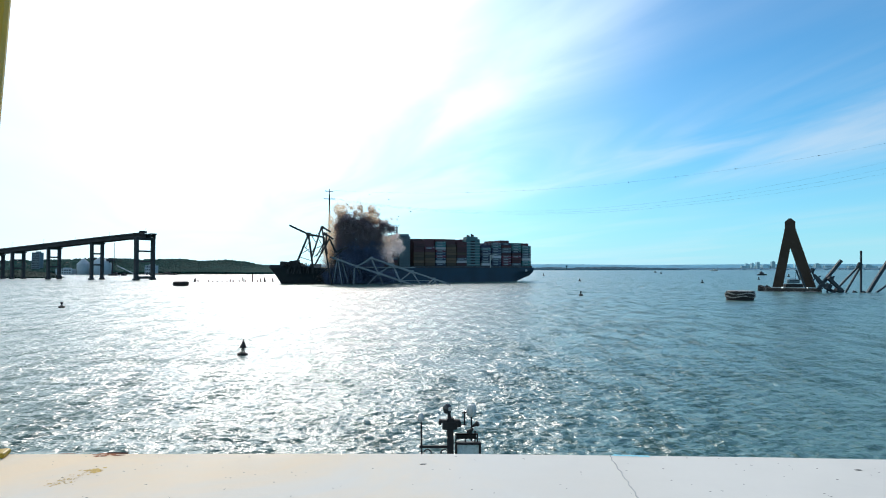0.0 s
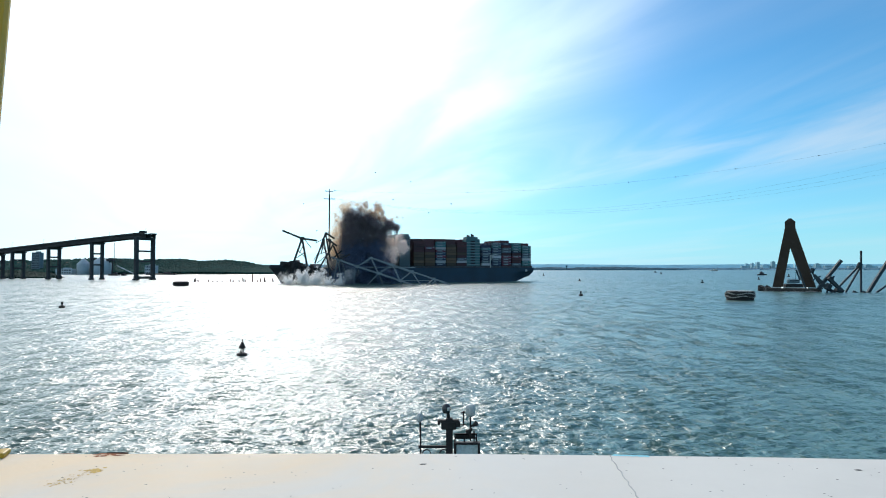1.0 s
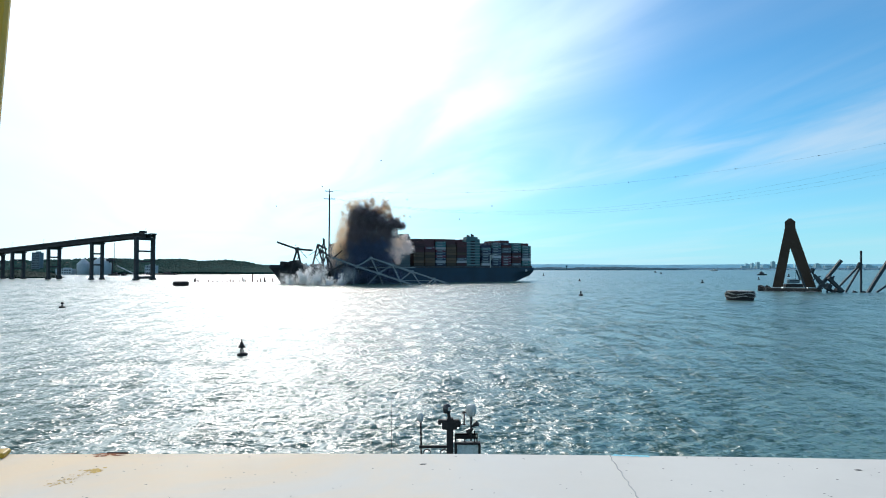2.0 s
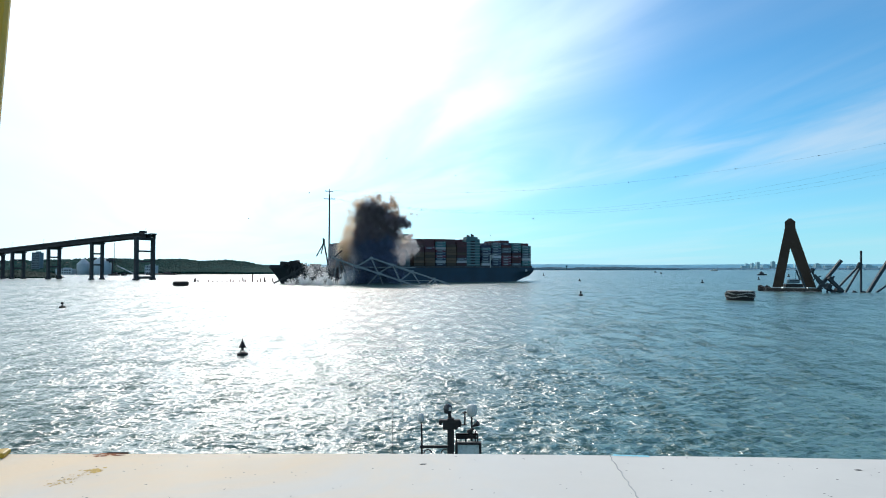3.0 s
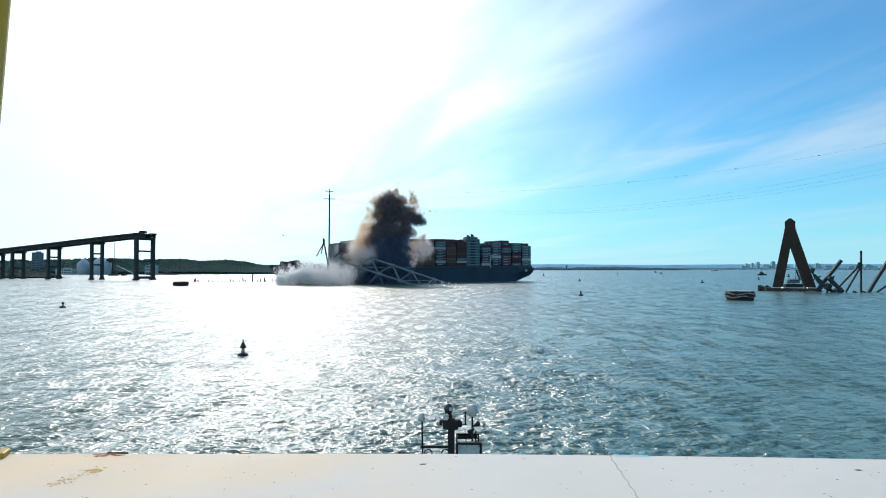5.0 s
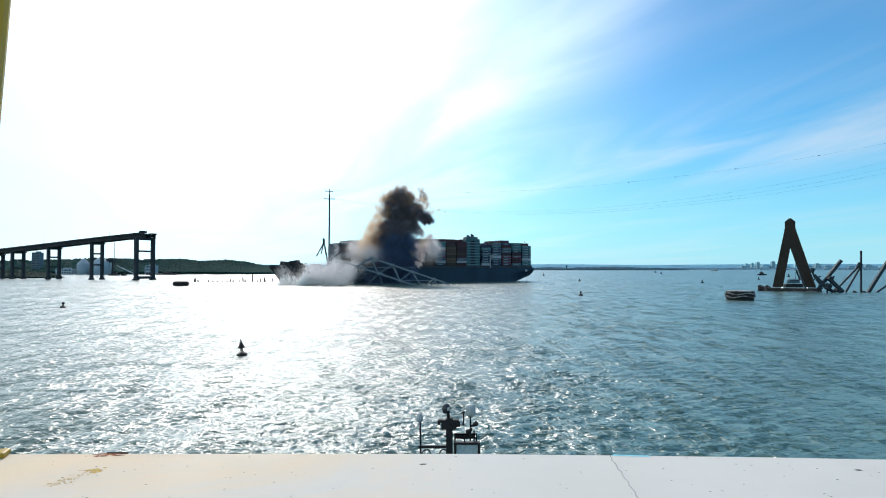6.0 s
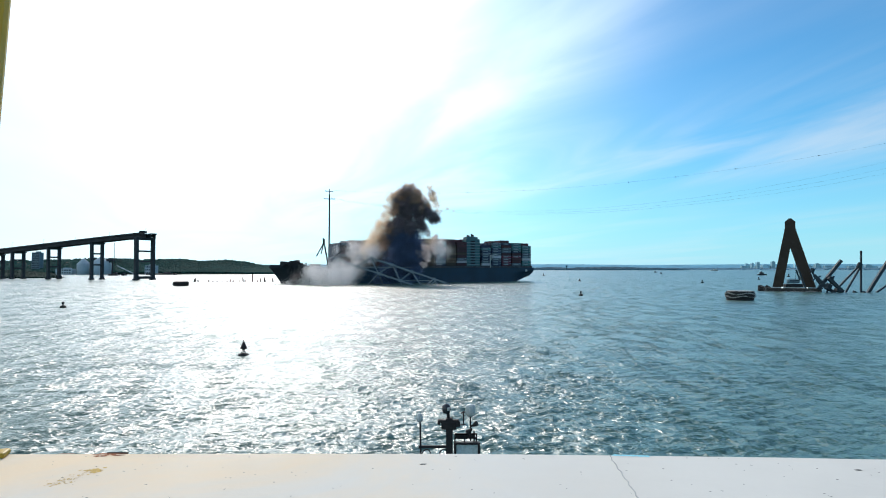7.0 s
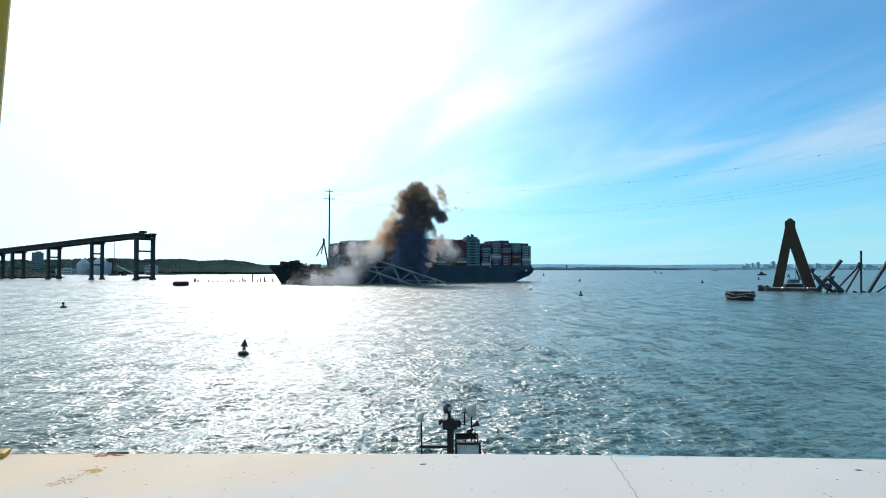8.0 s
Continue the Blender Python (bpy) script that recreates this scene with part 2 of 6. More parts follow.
def vapour(name, color, vary=0.25, through=0.5):
    """Smoke or spray: fine specks that scatter light to both sides."""
    m = bpy.data.materials.new(name)
    m.use_nodes = True
    g = Nodes(m.node_tree)
    at = g.add("ShaderNodeTexCoord").outputs["Object"]
    shade = g.math("MULTIPLY", g.ramp(g.noise(at, 2.5, 4.0, 0.55), 0.3, 0.7, 1 - vary, 1 + vary),
                   g.ramp(g.add("ShaderNodeNewGeometry").outputs["Random Per Island"], 0, 1, 0.85, 1.12))
    grey = g.add("ShaderNodeCombineColor")
    for k in range(3):
        g.put(grey, k, shade)
    col = g.mix(1.0, (*color, 1), grey.outputs[0], "MULTIPLY")
    d, t, a = g.add("ShaderNodeBsdfDiffuse"), g.add("ShaderNodeBsdfTranslucent"), g.add("ShaderNodeMixShader")
    g.put(d, "Color", col)
    g.put(t, "Color", col)
    g.put(a, 0, through)
    g.tree.links.new(d.outputs[0], a.inputs[1])
    g.tree.links.new(t.outputs[0], a.inputs[2])
    out = g.add("ShaderNodeOutputMaterial")
    g.tree.links.new(a.outputs[0], out.inputs[0])
    return m


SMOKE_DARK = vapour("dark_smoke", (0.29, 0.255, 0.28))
# low billows: the blue of skylit shade is put into the colour
SMOKE_LOW = vapour("shaded_blue_smoke", (0.155, 0.215, 0.345))
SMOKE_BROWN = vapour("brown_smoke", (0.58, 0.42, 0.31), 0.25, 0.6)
# rim billows: the tan glow of sunlit edges is painted in
SMOKE_TAN = vapour("sunlit_tan_smoke", (0.96, 0.82, 0.64), 0.15, 0.75)
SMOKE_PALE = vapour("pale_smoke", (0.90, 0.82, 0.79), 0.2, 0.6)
DUST = vapour("grey_brown_dust", (0.30, 0.26, 0.25))
MIST_SPECKS = vapour("thin_mist", (0.98, 0.96, 0.96), 0.04, 0.75)
SPRAY = vapour("white_spray", (0.99, 0.99, 0.99), 0.02, 0.75)
CONTAINER_COLOURS = {
    "maroon": (0.060, 0.014, 0.020), "brown": (0.062, 0.036, 0.022), "navy": (0.012, 0.026, 0.068), "teal": (0.045, 0.15, 0.16),
    "orange": (0.105, 0.062, 0.034), "grey": (0.085, 0.11, 0.14), "white": (0.42, 0.46, 0.50), "red": (0.125, 0.012, 0.034)}
BOXES = {n: surface(n + "_container_paint", c, 0.5, 0, 0.7, 0.25, 0.05, stain=(0.10, 0.06, 0.045), stain_at=(0.66, 0.8), piece=0.25)
         for n, c in CONTAINER_COLOURS.items()}


# ------------------------------------------------------------ mesh helpers
def finish(name, bm, material, smooth=False):
    data = bpy.data.meshes.new(name)
    bmesh.ops.recalc_face_normals(bm, faces=bm.faces)
    if smooth:
        for f in bm.faces:
            f.smooth = True
    bm.to_mesh(data)
    bm.free()
    for m in (material if isinstance(material, (list, tuple)) else [material]):
        data.materials.append(m)
    return data


def thing(name, bm, material, label, category, at=(0, 0, 0), group="", kind="", smooth=False):
    ob = new(name, finish(name, bm, material, smooth))
    ob.location = at
    return tagged(ob, label, category, group, kind)


def stand(name, label, category, at=(0, 0, 0), rz=0.0, group="", kind=""):
    ob = new(name)
    ob.matrix_basis = pose(*at, 0, 0, rz)
    return tagged(ob, label, category, group, kind)


def part(name, bm, material, parent, label="", smooth=False):
    ob = new(name, finish(name, bm, material, smooth))
    ob.parent = parent
    return tagged(ob, label)


def again(name, data, parent, at=(0, 0, 0), rz=0.0):
    ob = new(name, data)
    ob.parent = parent
    ob.matrix_basis = pose(*at, 0, 0, rz)
    return ob


def box(bm, centre, size, turn=None, bevel=0.0):
    m = Matrix.Translation(centre) @ (turn.to_4x4() if turn else Matrix()) @ Matrix.Diagonal((*size, 1))
    made = bmesh.ops.create_cube(bm, size=1.0, matrix=m)["verts"]
    if bevel:
        edges = {e for v in made for e in v.link_edges}
        bmesh.ops.bevel(bm, geom=list(edges), offset=bevel, segments=2, affect="EDGES", profile=0.5)
    return bm


def beam(bm, a, b, wide, deep=None):
    """A square bar from a to b."""
    a, b = Vector(a), Vector(b)
    turn = (b - a).to_track_quat("Z", "Y").to_matrix()
    return box(bm, (a + b) / 2, (wide, deep or wide, (b - a).length), turn)


def rod(bm, a, b, r1, r2=None, seg=10):
    a, b = Vector(a), Vector(b)
    m = Matrix.Translation((a + b) / 2) @ (b - a).to_track_quat("Z", "Y").to_matrix().to_4x4()
    bmesh.ops.create_cone(bm, cap_ends=True, segments=seg, radius1=r1, radius2=r1 if r2 is None else r2, depth=(b - a).length, matrix=m)
    return bm


def turned(bm, profile, seg=20, at=(0, 0, 0)):
    """A body of revolution from (radius, height) pairs."""
    rings = []
    for r, z in profile:
        rings.append([bm.verts.new((at[0] + r * math.cos(2 * math.pi * k / seg), at[1] + r * math.sin(2 * math.pi * k / seg), at[2] + z)) for k in range(seg)])
    for lo, hi in zip(rings, rings[1:]):
        for k in range(seg):
            bm.faces.new((lo[k], lo[(k + 1) % seg], hi[(k + 1) % seg], hi[k]))
    bm.faces.new(rings[0][::-1])
    bm.faces.new(rings[-1])
    return bm


# ------------------------------------------------------------ water
def build_water():
    """One sheet to the horizon: real waves near the vessel, finer grid there, ripples in the material."""
    rng = np.random.default_rng(5)
    ahead = np.linspace(-48, 48, 620)
    rest = np.linspace(48, 312, 60)[1:-1]
    turn = np.radians(np.concatenate([ahead, rest]))
    radii = [0.3]
    while radii[-1] < 5600:
        r = radii[-1]
        radii.append(r * (1.18 if r < 30 else 1.0052 if r < 420 else 1.05))
    radii = np.array(radii)
    R, T = np.meshgrid(radii, turn, indexing="ij")
    X, Y = R * np.sin(T), R * np.cos(T)
    Z = np.zeros_like(X)
    step = np.gradient(radii)[:, None] + 0 * T
    for _ in range(46):
        long = 0.8 * (4.2 / 0.8) ** rng.random()
        way = radians(-62) + rng.normal(0, 0.42)
        k = 2 * math.pi / long
        high = 0.0050 * long ** 0.95 * (0.5 + rng.random())
        fade = np.clip((long / step - 3.0) / 3.0, 0, 1)
        phase = k * (X * math.cos(way) + Y * math.sin(way)) + rng.random() * 6.28
        Z += high * fade * (np.sin(phase) + 0.35 * np.cos(2 * phase))
    n, c = X.shape
    verts = np.stack([X, Y, Z], -1).reshape(-1, 3)
    i, j = np.meshgrid(np.arange(n - 1), np.arange(c), indexing="ij")
    k = (j + 1) % c
    faces = np.stack([i * c + j, (i + 1) * c + j, (i + 1) * c + k, i * c + k], -1).reshape(-1, 4)
    data = bpy.data.meshes.new("water")
    data.vertices.add(len(verts))
    data.vertices.foreach_set("co", verts.ravel())
    data.loops.add(faces.size)
    data.loops.foreach_set("vertex_index", faces.ravel())
    data.polygons.add(len(faces))
    data.polygons.foreach_set("loop_start", np.arange(0, faces.size, 4))
    data.polygons.foreach_set("loop_total", np.full(len(faces), 4))
    data.polygons.foreach_set("use_smooth", np.ones(len(faces), bool))
    data.update()
    data.materials.append(WATER)
    return tagged(new("water", data), "wind-rippled grey-green river water glittering in the sun", "water", kind="structure")


water = build_water()


# ------------------------------------------------------------ far shores
def woods(name, label, line, deep, seed, count, size, material=FOLIAGE):
    """Many small clumps of crown over a strip of land. line: (x, y, ground height, crown height) along the shore."""
    rng = np.random.default_rng(seed)
    ball = bmesh.new()
    bmesh.ops.create_icosphere(ball, subdivisions=1, radius=1.0)
    base = np.array([v.co[:] for v in ball.verts])
    tris = np.array([[v.index for v in f.verts] for f in ball.faces])
    ball.free()
    k = rng.random(count) * (len(line) - 1)
    low, part_of = k.astype(int), (k - k.astype(int))[:, None]
    pts = np.array(line, float)
    x, y, z0, z1 = (pts[low] * (1 - part_of) + pts[low + 1] * part_of).T
    back = rng.random(count)
    s = size * rng.uniform(0.5, 1.3, count)
    z = z0 + (z1 - z0) * (0.1 + 0.9 * back) * rng.uniform(0.85, 1.0, count) - s * 0.4
    mid = np.stack([x + rng.uniform(-4, 4, count), y + deep * back, z], -1)
    grow = np.stack([s * rng.uniform(0.9, 1.5, count), s, s * rng.uniform(0.6, 1.1, count)], -1)
    verts = mid[:, None, :] + base[None] * grow[:, None, :] + rng.uniform(-0.22, 0.22, (count, len(base), 3)) * s[:, None, None]
    faces = tris[None] + (np.arange(count) * len(base))[:, None, None]
    data = bpy.data.meshes.new(name)
    data.from_pydata(verts.reshape(-1, 3).tolist(), [], faces.reshape(-1, 3).tolist())
    data.polygons.foreach_set("use_smooth", np.ones(len(data.polygons), bool))
    data.materials.append(material)
    return tagged(new(name, data), label, "woods", kind="stuff")


def land(name, label, line, deep, material=LAND):
    """A bank that rises from the water behind the shore line."""
    bm = bmesh.new()
    rows = []
    for x, y, z0, z1 in line:
        rows.append([bm.verts.new(p) for p in ((x, y, -1.5), (x, y + 4, z0), (x, y + deep * 0.5, z0 + (z1 - z0) * 0.5), (x, y + deep, z1 * 0.93), (x, y + deep * 1.6, -1.5))])
    for a, b in zip(rows, rows[1:]):
        for k in range(4):
            bm.faces.new((a[k], b[k], b[k + 1], a[k + 1]))
    return thing(name, bm, material, label, "shore", kind="structure")


LEFT_SHORE = [(-1060, 1340, 3, 30), (-900, 1340, 3, 34), (-780, 1340, 3, 37), (-690, 1342, 3, 34), (-600, 1344, 3, 35), (-560, 1346, 3, 30), (-500, 1348, 3, 33), (-460, 1350, 3, 29), (-420, 1352, 3, 20), (-370, 1360, 3, 17), (-200, 1380, 2, 15), (-60, 1400, 2, 14), (40, 1420, 2, 6)]
land("left_bank", "low wooded bank beside the river", LEFT_SHORE, 120)
woods("woods", "dark green woods on the far river bank", LEFT_SHORE, 120, 3, 26000, 2.3)
NEAR_SHORE = [(-760, 930, 1, 13), (-680, 930, 1, 12), (-640, 930, 1, 11), (-610, 930, 1, 8), (-588, 930, 1, 3)]
land("bridge_bank", "low bank under the bridge approach", NEAR_SHORE, 40)
woods("woods", "dark bushes on the bank under the bridge", NEAR_SHORE, 40, 4, 1500, 2.2, BUSH)
RIGHT_SHORE = [(200, 2700, 1, 8), (420, 2700, 1, 9), (500, 2700, 1, 12), (560, 2700, 1, 9), (680, 2700, 1, 13), (800, 2700, 1, 13), (960, 2690, 1, 8), (1050, 2690, 1, 5)]
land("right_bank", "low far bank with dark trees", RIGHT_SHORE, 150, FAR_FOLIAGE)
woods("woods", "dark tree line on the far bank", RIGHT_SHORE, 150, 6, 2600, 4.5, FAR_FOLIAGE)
# further bank, with more of the haze in its base colour
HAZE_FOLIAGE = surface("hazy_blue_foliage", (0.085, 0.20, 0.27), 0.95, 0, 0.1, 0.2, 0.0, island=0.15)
HAZE_SHORE = [(900, 3000, 1, 8), (1300, 3000, 1, 7), (1800, 2980, 1, 9), (2300, 2960, 1, 8), (2700, 2940, 1, 9)]
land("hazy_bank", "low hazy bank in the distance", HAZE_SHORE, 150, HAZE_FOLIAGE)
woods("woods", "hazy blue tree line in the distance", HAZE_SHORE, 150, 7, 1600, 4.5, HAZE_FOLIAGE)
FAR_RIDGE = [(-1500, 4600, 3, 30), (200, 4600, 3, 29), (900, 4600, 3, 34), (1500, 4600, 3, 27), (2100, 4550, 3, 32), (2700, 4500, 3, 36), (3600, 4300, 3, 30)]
# blue of the far haze painted as the colour of the land
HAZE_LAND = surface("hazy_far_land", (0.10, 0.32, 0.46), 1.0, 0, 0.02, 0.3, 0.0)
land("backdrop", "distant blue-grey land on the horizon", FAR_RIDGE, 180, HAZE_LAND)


def tower_block(centre, wide, high, deep):
    bm = bmesh.new()
    box(bm, (0, 0, high / 2), (wide, deep, high))
    box(bm, (0, 0, high + 1.5), (wide * 0.5, deep * 0.5, 3))
    n = max(2, int(high / 9))
    for k in range(n):
        box(bm, (0, -deep / 2, (k + 0.6) * high / n), (wide * 0.86, 0.8, high / n * 0.35))
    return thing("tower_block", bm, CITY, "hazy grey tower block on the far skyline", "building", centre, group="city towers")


for x, wide, high in (((2108.94, 4400.00, 21.93)[0], 18, 33), ((2148.21, 4400.00, 21.93)[0], 15, 37), ((2187.48, 4400.00, 21.93)[0], 18, 44), ((2293.52, 4400.00, 21.93)[0], 22, 48),
                      ((2234.61, 4400.00, 21.93)[0], 34, 28), ((2458.46, 4400.00, 21.93)[0], 36, 34), ((2537.01, 4400.00, 21.93)[0], 24, 28), ((2599.84, 4400.00, 21.93)[0], 30, 34), ((2953.30, 4400.00, 21.93)[0], 46, 27)):
    tower_block((x, 4400, 0), wide, high, 24)


def low_block(at, wide, high, deep):
    bm = bmesh.new()
    box(bm, (0, 0, high / 2), (wide, deep, high))
    box(bm, (wide * 0.2, 0, high + 1.2), (wide * 0.25, deep * 0.4, 2.4))
    for k in range(max(1, int(high / 5))):
        box(bm, (0, -deep / 2, 3 + k * 5), (wide * 0.9, 0.6, 1.8))
    return thing("city_block", bm, CITY, "low hazy blue-grey building on the far skyline", "building", at, group="city blocks")


def low_city():
    rng = random.Random(17)
    x = 1950.0
    while x < 3080.0:
        wide = rng.uniform(20, 62)
        dense = 1.0 if x > 2100 else 0.7
        if rng.random() < 0.85 * dense:
            low_block((x + wide / 2, 4420 + rng.uniform(-30, 40), 0), wide, rng.uniform(14, 20) if rng.random() < 0.85 else rng.uniform(20, 25), 26)
        x += wide + rng.uniform(0, 26)


low_city()


def water_tower():
    ob = stand("water_tower", "dark water tower above the far trees", "tower", (528.0, 2705.0, 0.0))
    bm = bmesh.new()
    turned(bm, [(2.2, 0), (1.6, 4), (1.5, 14)], 10)
    part("stem", bm, FAR_FOLIAGE, ob)
    bm = bmesh.new()
    turned(bm, [(1.5, 14), (4.6, 16), (4.8, 18.5), (3.0, 20.2), (0.4, 20.8)], 14)
    part("tank", bm, FAR_FOLIAGE, ob)


water_tower()


# ------------------------------------------------------------ left bank buildings
def silos():
    ob = stand("silo_dome", "pale grey concrete storage domes on the far bank", "silo", (-728.26, 1325.00, 2.64))
    for name, x0, wide, high in (("dome", -24, 26, 31), ("dome", 12, 40, 34)):
        bm = bmesh.new()
        turned(bm, [(wide / 2, -14), (wide / 2, high * 0.6), (wide * 0.47, high * 0.66), (wide * 0.10, high * 0.97), (wide * 0.03, high)], 16, (x0, 0, 0))
        part(name, bm, SILO, ob, smooth=True)
    bm = bmesh.new()
    box(bm, (-2, 0, 30), (8, 8, 6))
    rod(bm, (-2, 0, -10), (-2, 0, 30), 1.5)
    part("elevator_head", bm, BRIDGE_DARK, ob)
    bm = bmesh.new()
    box(bm, (32, 0, 28), (14, 8, 6))
    rod(bm, (30, 0, -10), (30, 0, 26), 1.5)
    rod(bm, (36, 0, -10), (36, 0, 26), 1.5)
    part("elevator_head", bm, BRIDGE_DARK, ob)
    bm = bmesh.new()
    beam(bm, (46, 0, 16), (92, 0, -6), 1.6)
    part("conveyor", bm, SILO, ob)


def block(name, label, at, wide, high, material, storeys=6):
    ob = stand(name, label, "building", at)
    bm = bmesh.new()
    box(bm, (0, 0, high / 2 - 6), (wide, 14, high + 12))
    box(bm, (wide * 0.1, 0, high + 1.2), (wide * 0.4, 8, 2.4))
    part("wall", bm, material, ob)
    pane = bmesh.new()
    box(pane, (0, 0, 0), (wide * 0.09, 0.4, high / storeys * 0.5))
    data = finish("window", pane, WINDOW_GLASS)
    for r in range(storeys):
        for c in range(6):
            again("window", data, ob, ((c - 2.5) * wide * 0.15, -7.1, (r + 0.5) * high / storeys))


silos()
block("apartment_tower", "grey apartment tower behind the bridge approach", ((-877.76, 1370.00, 7.00)[0], 1370, 2), 17, 45, TOWER_GREY, 12)
block("waterfront_shed", "low pale shed on the far bank", ((-786.78, 1320.00, 3.87)[0], 1320, 1), 34, 11, SILO, 2)
block("waterfront_shed", "low white shed on the far bank", ((-610.05, 1325.00, 3.82)[0], 1325, 1), 22, 18, SILO, 3)


def moored_barge(at, wide):
    ob = stand("moored_barge", "low dark barge moored off the far bank", "barge", at)
    bm = bmesh.new()
    box(bm, (0, 0, 1.0), (wide, 10, 3.4), bevel=0.4)
    part("hull", bm, BLACK_STEEL, ob)
    bm = bmesh.new()
    box(bm, (wide * 0.2, 0, 4.2), (wide * 0.2, 6, 3.0), bevel=0.2)
    part("deckhouse", bm, HULL_DARK, ob)


moored_barge((-578.53, 1302.06, 0.00), 60)
moored_barge((-616.46, 1187.22, 0.00), 18)
moored_barge((-598.45, 1187.22, 0.00), 6)


# ------------------------------------------------------------ standing approach bridge
BENT_LINE = [((-380.0, 806.0), 54.0, 32.0), ((-455.0, 832.0), 48.5, 20.0), ((-527.0, 857.0), 42.5, 20.0), ((-591.0, 880.0), 37.5, 20.0), ((-629.0, 893.0), 34.5, 20.0), ((-715.0, 923.0), 30.0, 20.0)]
BRIDGE_ANGLE = math.degrees(math.atan2(-26, 77))


def approach_bridge():
    ob = stand("approach_bridge", "dark standing approach spans of the broken bridge", "bridge")
    along = Vector((math.cos(radians(BRIDGE_ANGLE)), math.sin(radians(BRIDGE_ANGLE)), 0))
    side = Vector((-along.y, along.x, 0))
    tops = []
    for n, ((x, y), top, wide) in enumerate(BENT_LINE):
        mid = Vector((x, y, 0))
        bm = bmesh.new()
        thick = 4.4 if n == 0 else 3.6
        turn = Matrix.Rotation(radians(BRIDGE_ANGLE), 3, "Z")
        for s in (-1, 1):
            at = mid + side * (s * (wide - thick) / 2)
            box(bm, (at.x, at.y, top / 2 - 2), (thick * 0.9, thick, top + 4), turn, 0.2)
            box(bm, (at.x, at.y, 0.6), (thick * 1.3, thick * 1.5, 3.2), turn, 0.2)
        levels = (0.06, 0.44, 0.68, 0.97) if n == 0 else (0.40, 0.70, 0.965)
        for f in levels:
            deep = 3.2 if f in (0.06, 0.97) else 2.0
            box(bm, (mid.x, mid.y, top * f), (thick * 0.7, wide - thick, deep), turn)
        if n:
            box(bm, (mid.x, mid.y, top - 0.6), (thick, wide + 3.0, 1.8), turn, 0.15)
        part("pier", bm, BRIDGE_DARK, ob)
        tops.append(mid + Vector((0, 0, top)))
    tops.insert(0, tops[0] + along * 9 + Vector((0, 0, -0.6)))
    for a, b in zip(tops, tops[1:]):
        bm = bmesh.new()
        for s in (-8.5, 0, 8.5):
            beam(bm, a + side * s + Vector((0, 0, 2.2)), b + side * s + Vector((0, 0, 2.2)), 0.9, 4.0)
        part("girder", bm, TRUSS_DARK, ob, "dark steel girder")
        bm = bmesh.new()
        up = Vector((0, 0, 4.8))
        m = (b - a).to_track_quat("X", "Z").to_matrix()
        box(bm, (a + b) / 2 + up, ((b - a).length, 21, 0.9), m)
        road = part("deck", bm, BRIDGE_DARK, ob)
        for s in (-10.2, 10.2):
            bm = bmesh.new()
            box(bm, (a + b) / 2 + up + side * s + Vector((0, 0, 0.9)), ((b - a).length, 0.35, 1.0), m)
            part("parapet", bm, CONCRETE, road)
    # broken end of the truss span on the last pier
    t = tops[1]
    bm = bmesh.new()
    box(bm, t + Vector((-3, 1, 7.2)), (6, 8, 3), None, 0.2)
    part("bearing_block", bm, TRUSS_DARK, ob)
    for a, b, w in ((side * 9 + along * 2 + Vector((0, 0, 5)), side * 9 + along * 8 + Vector((0, 0, 3.0)), 1.0),
                    (-side * 9 + along * 2 + Vector((0, 0, 1)), -side * 9 + along * 9 + Vector((0, 0, 3.6)), 0.8),
                    (side * 8 + along * 8 + Vector((0, 0, -1)), side * 8 + along * 8 + Vector((0, 0, 5)), 0.8)):
        bm = bmesh.new()
        beam(bm, t + a, t + b, w)
        part("torn_bar", bm, TRUSS_DARK, ob, "torn steel bar at the broken end")
    # light poles
    for k in range(7):
        f = k * 58.0
        p = tops[1] - along * f
        bm = bmesh.new()
        z = 53 + 5.2 - f * 0.066
        rod(bm, (p.x, p.y, z), (p.x, p.y, z + 7.5), 0.14, 0.08, 6)
        beam(bm, (p.x, p.y, z + 7.5), (p.x + 1.6, p.y, z + 7.8), 0.14)
        part("lamp_post", bm, TRUSS_DARK, ob)
    # maintenance line hanging under the first span
    bm = bmesh.new()
    rod(bm, (-425.85, 819.00, 47.99), (-425.47, 819.00, 20.19), 0.35, 0.35, 6)
    part("hanging_cable", bm, TRUSS_DARK, ob)


approach_bridge()


# ------------------------------------------------------------ container ship
SHIP_POSE = pose(-174.5, 636.0, 0, 0, 0, 26.2)
ship = new("container_ship")
ship.matrix_basis = SHIP_POSE
tagged(ship, "dark blue container ship stacked with coloured containers", "ship")
DECK = 16.0


def half_breadth(s, z):
    z = min(z, DECK)
    stem = 13.0 * (1 - max(0.0, z) / DECK) ** 0.8 + (2 if z < 0 else 0)
    run = 62.0 + 28.0 * (1 - max(0, z) / DECK)
    f = min(1.0, max(0.0, (s - stem) / run))
    b = 24.0 * (1 - (1 - f) ** 2.1) ** 0.85
    if s > 262:
        g = (s - 262) / 38.0
        low = 1 - min(1.0, max(0.0, (z - 2) / 10.0))
        b *= 1 - g ** 2 * (0.06 + 0.55 * low)
    return max(0.05, b)


def keel(s):
    if s < 13:
        return DECK * (1 - (s / 13.0) ** 1.25) - 2.0 * s / 13.0
    return -2.0 if s < 272 else -2.0 + 8.6 * ((s - 272) / 31.0)


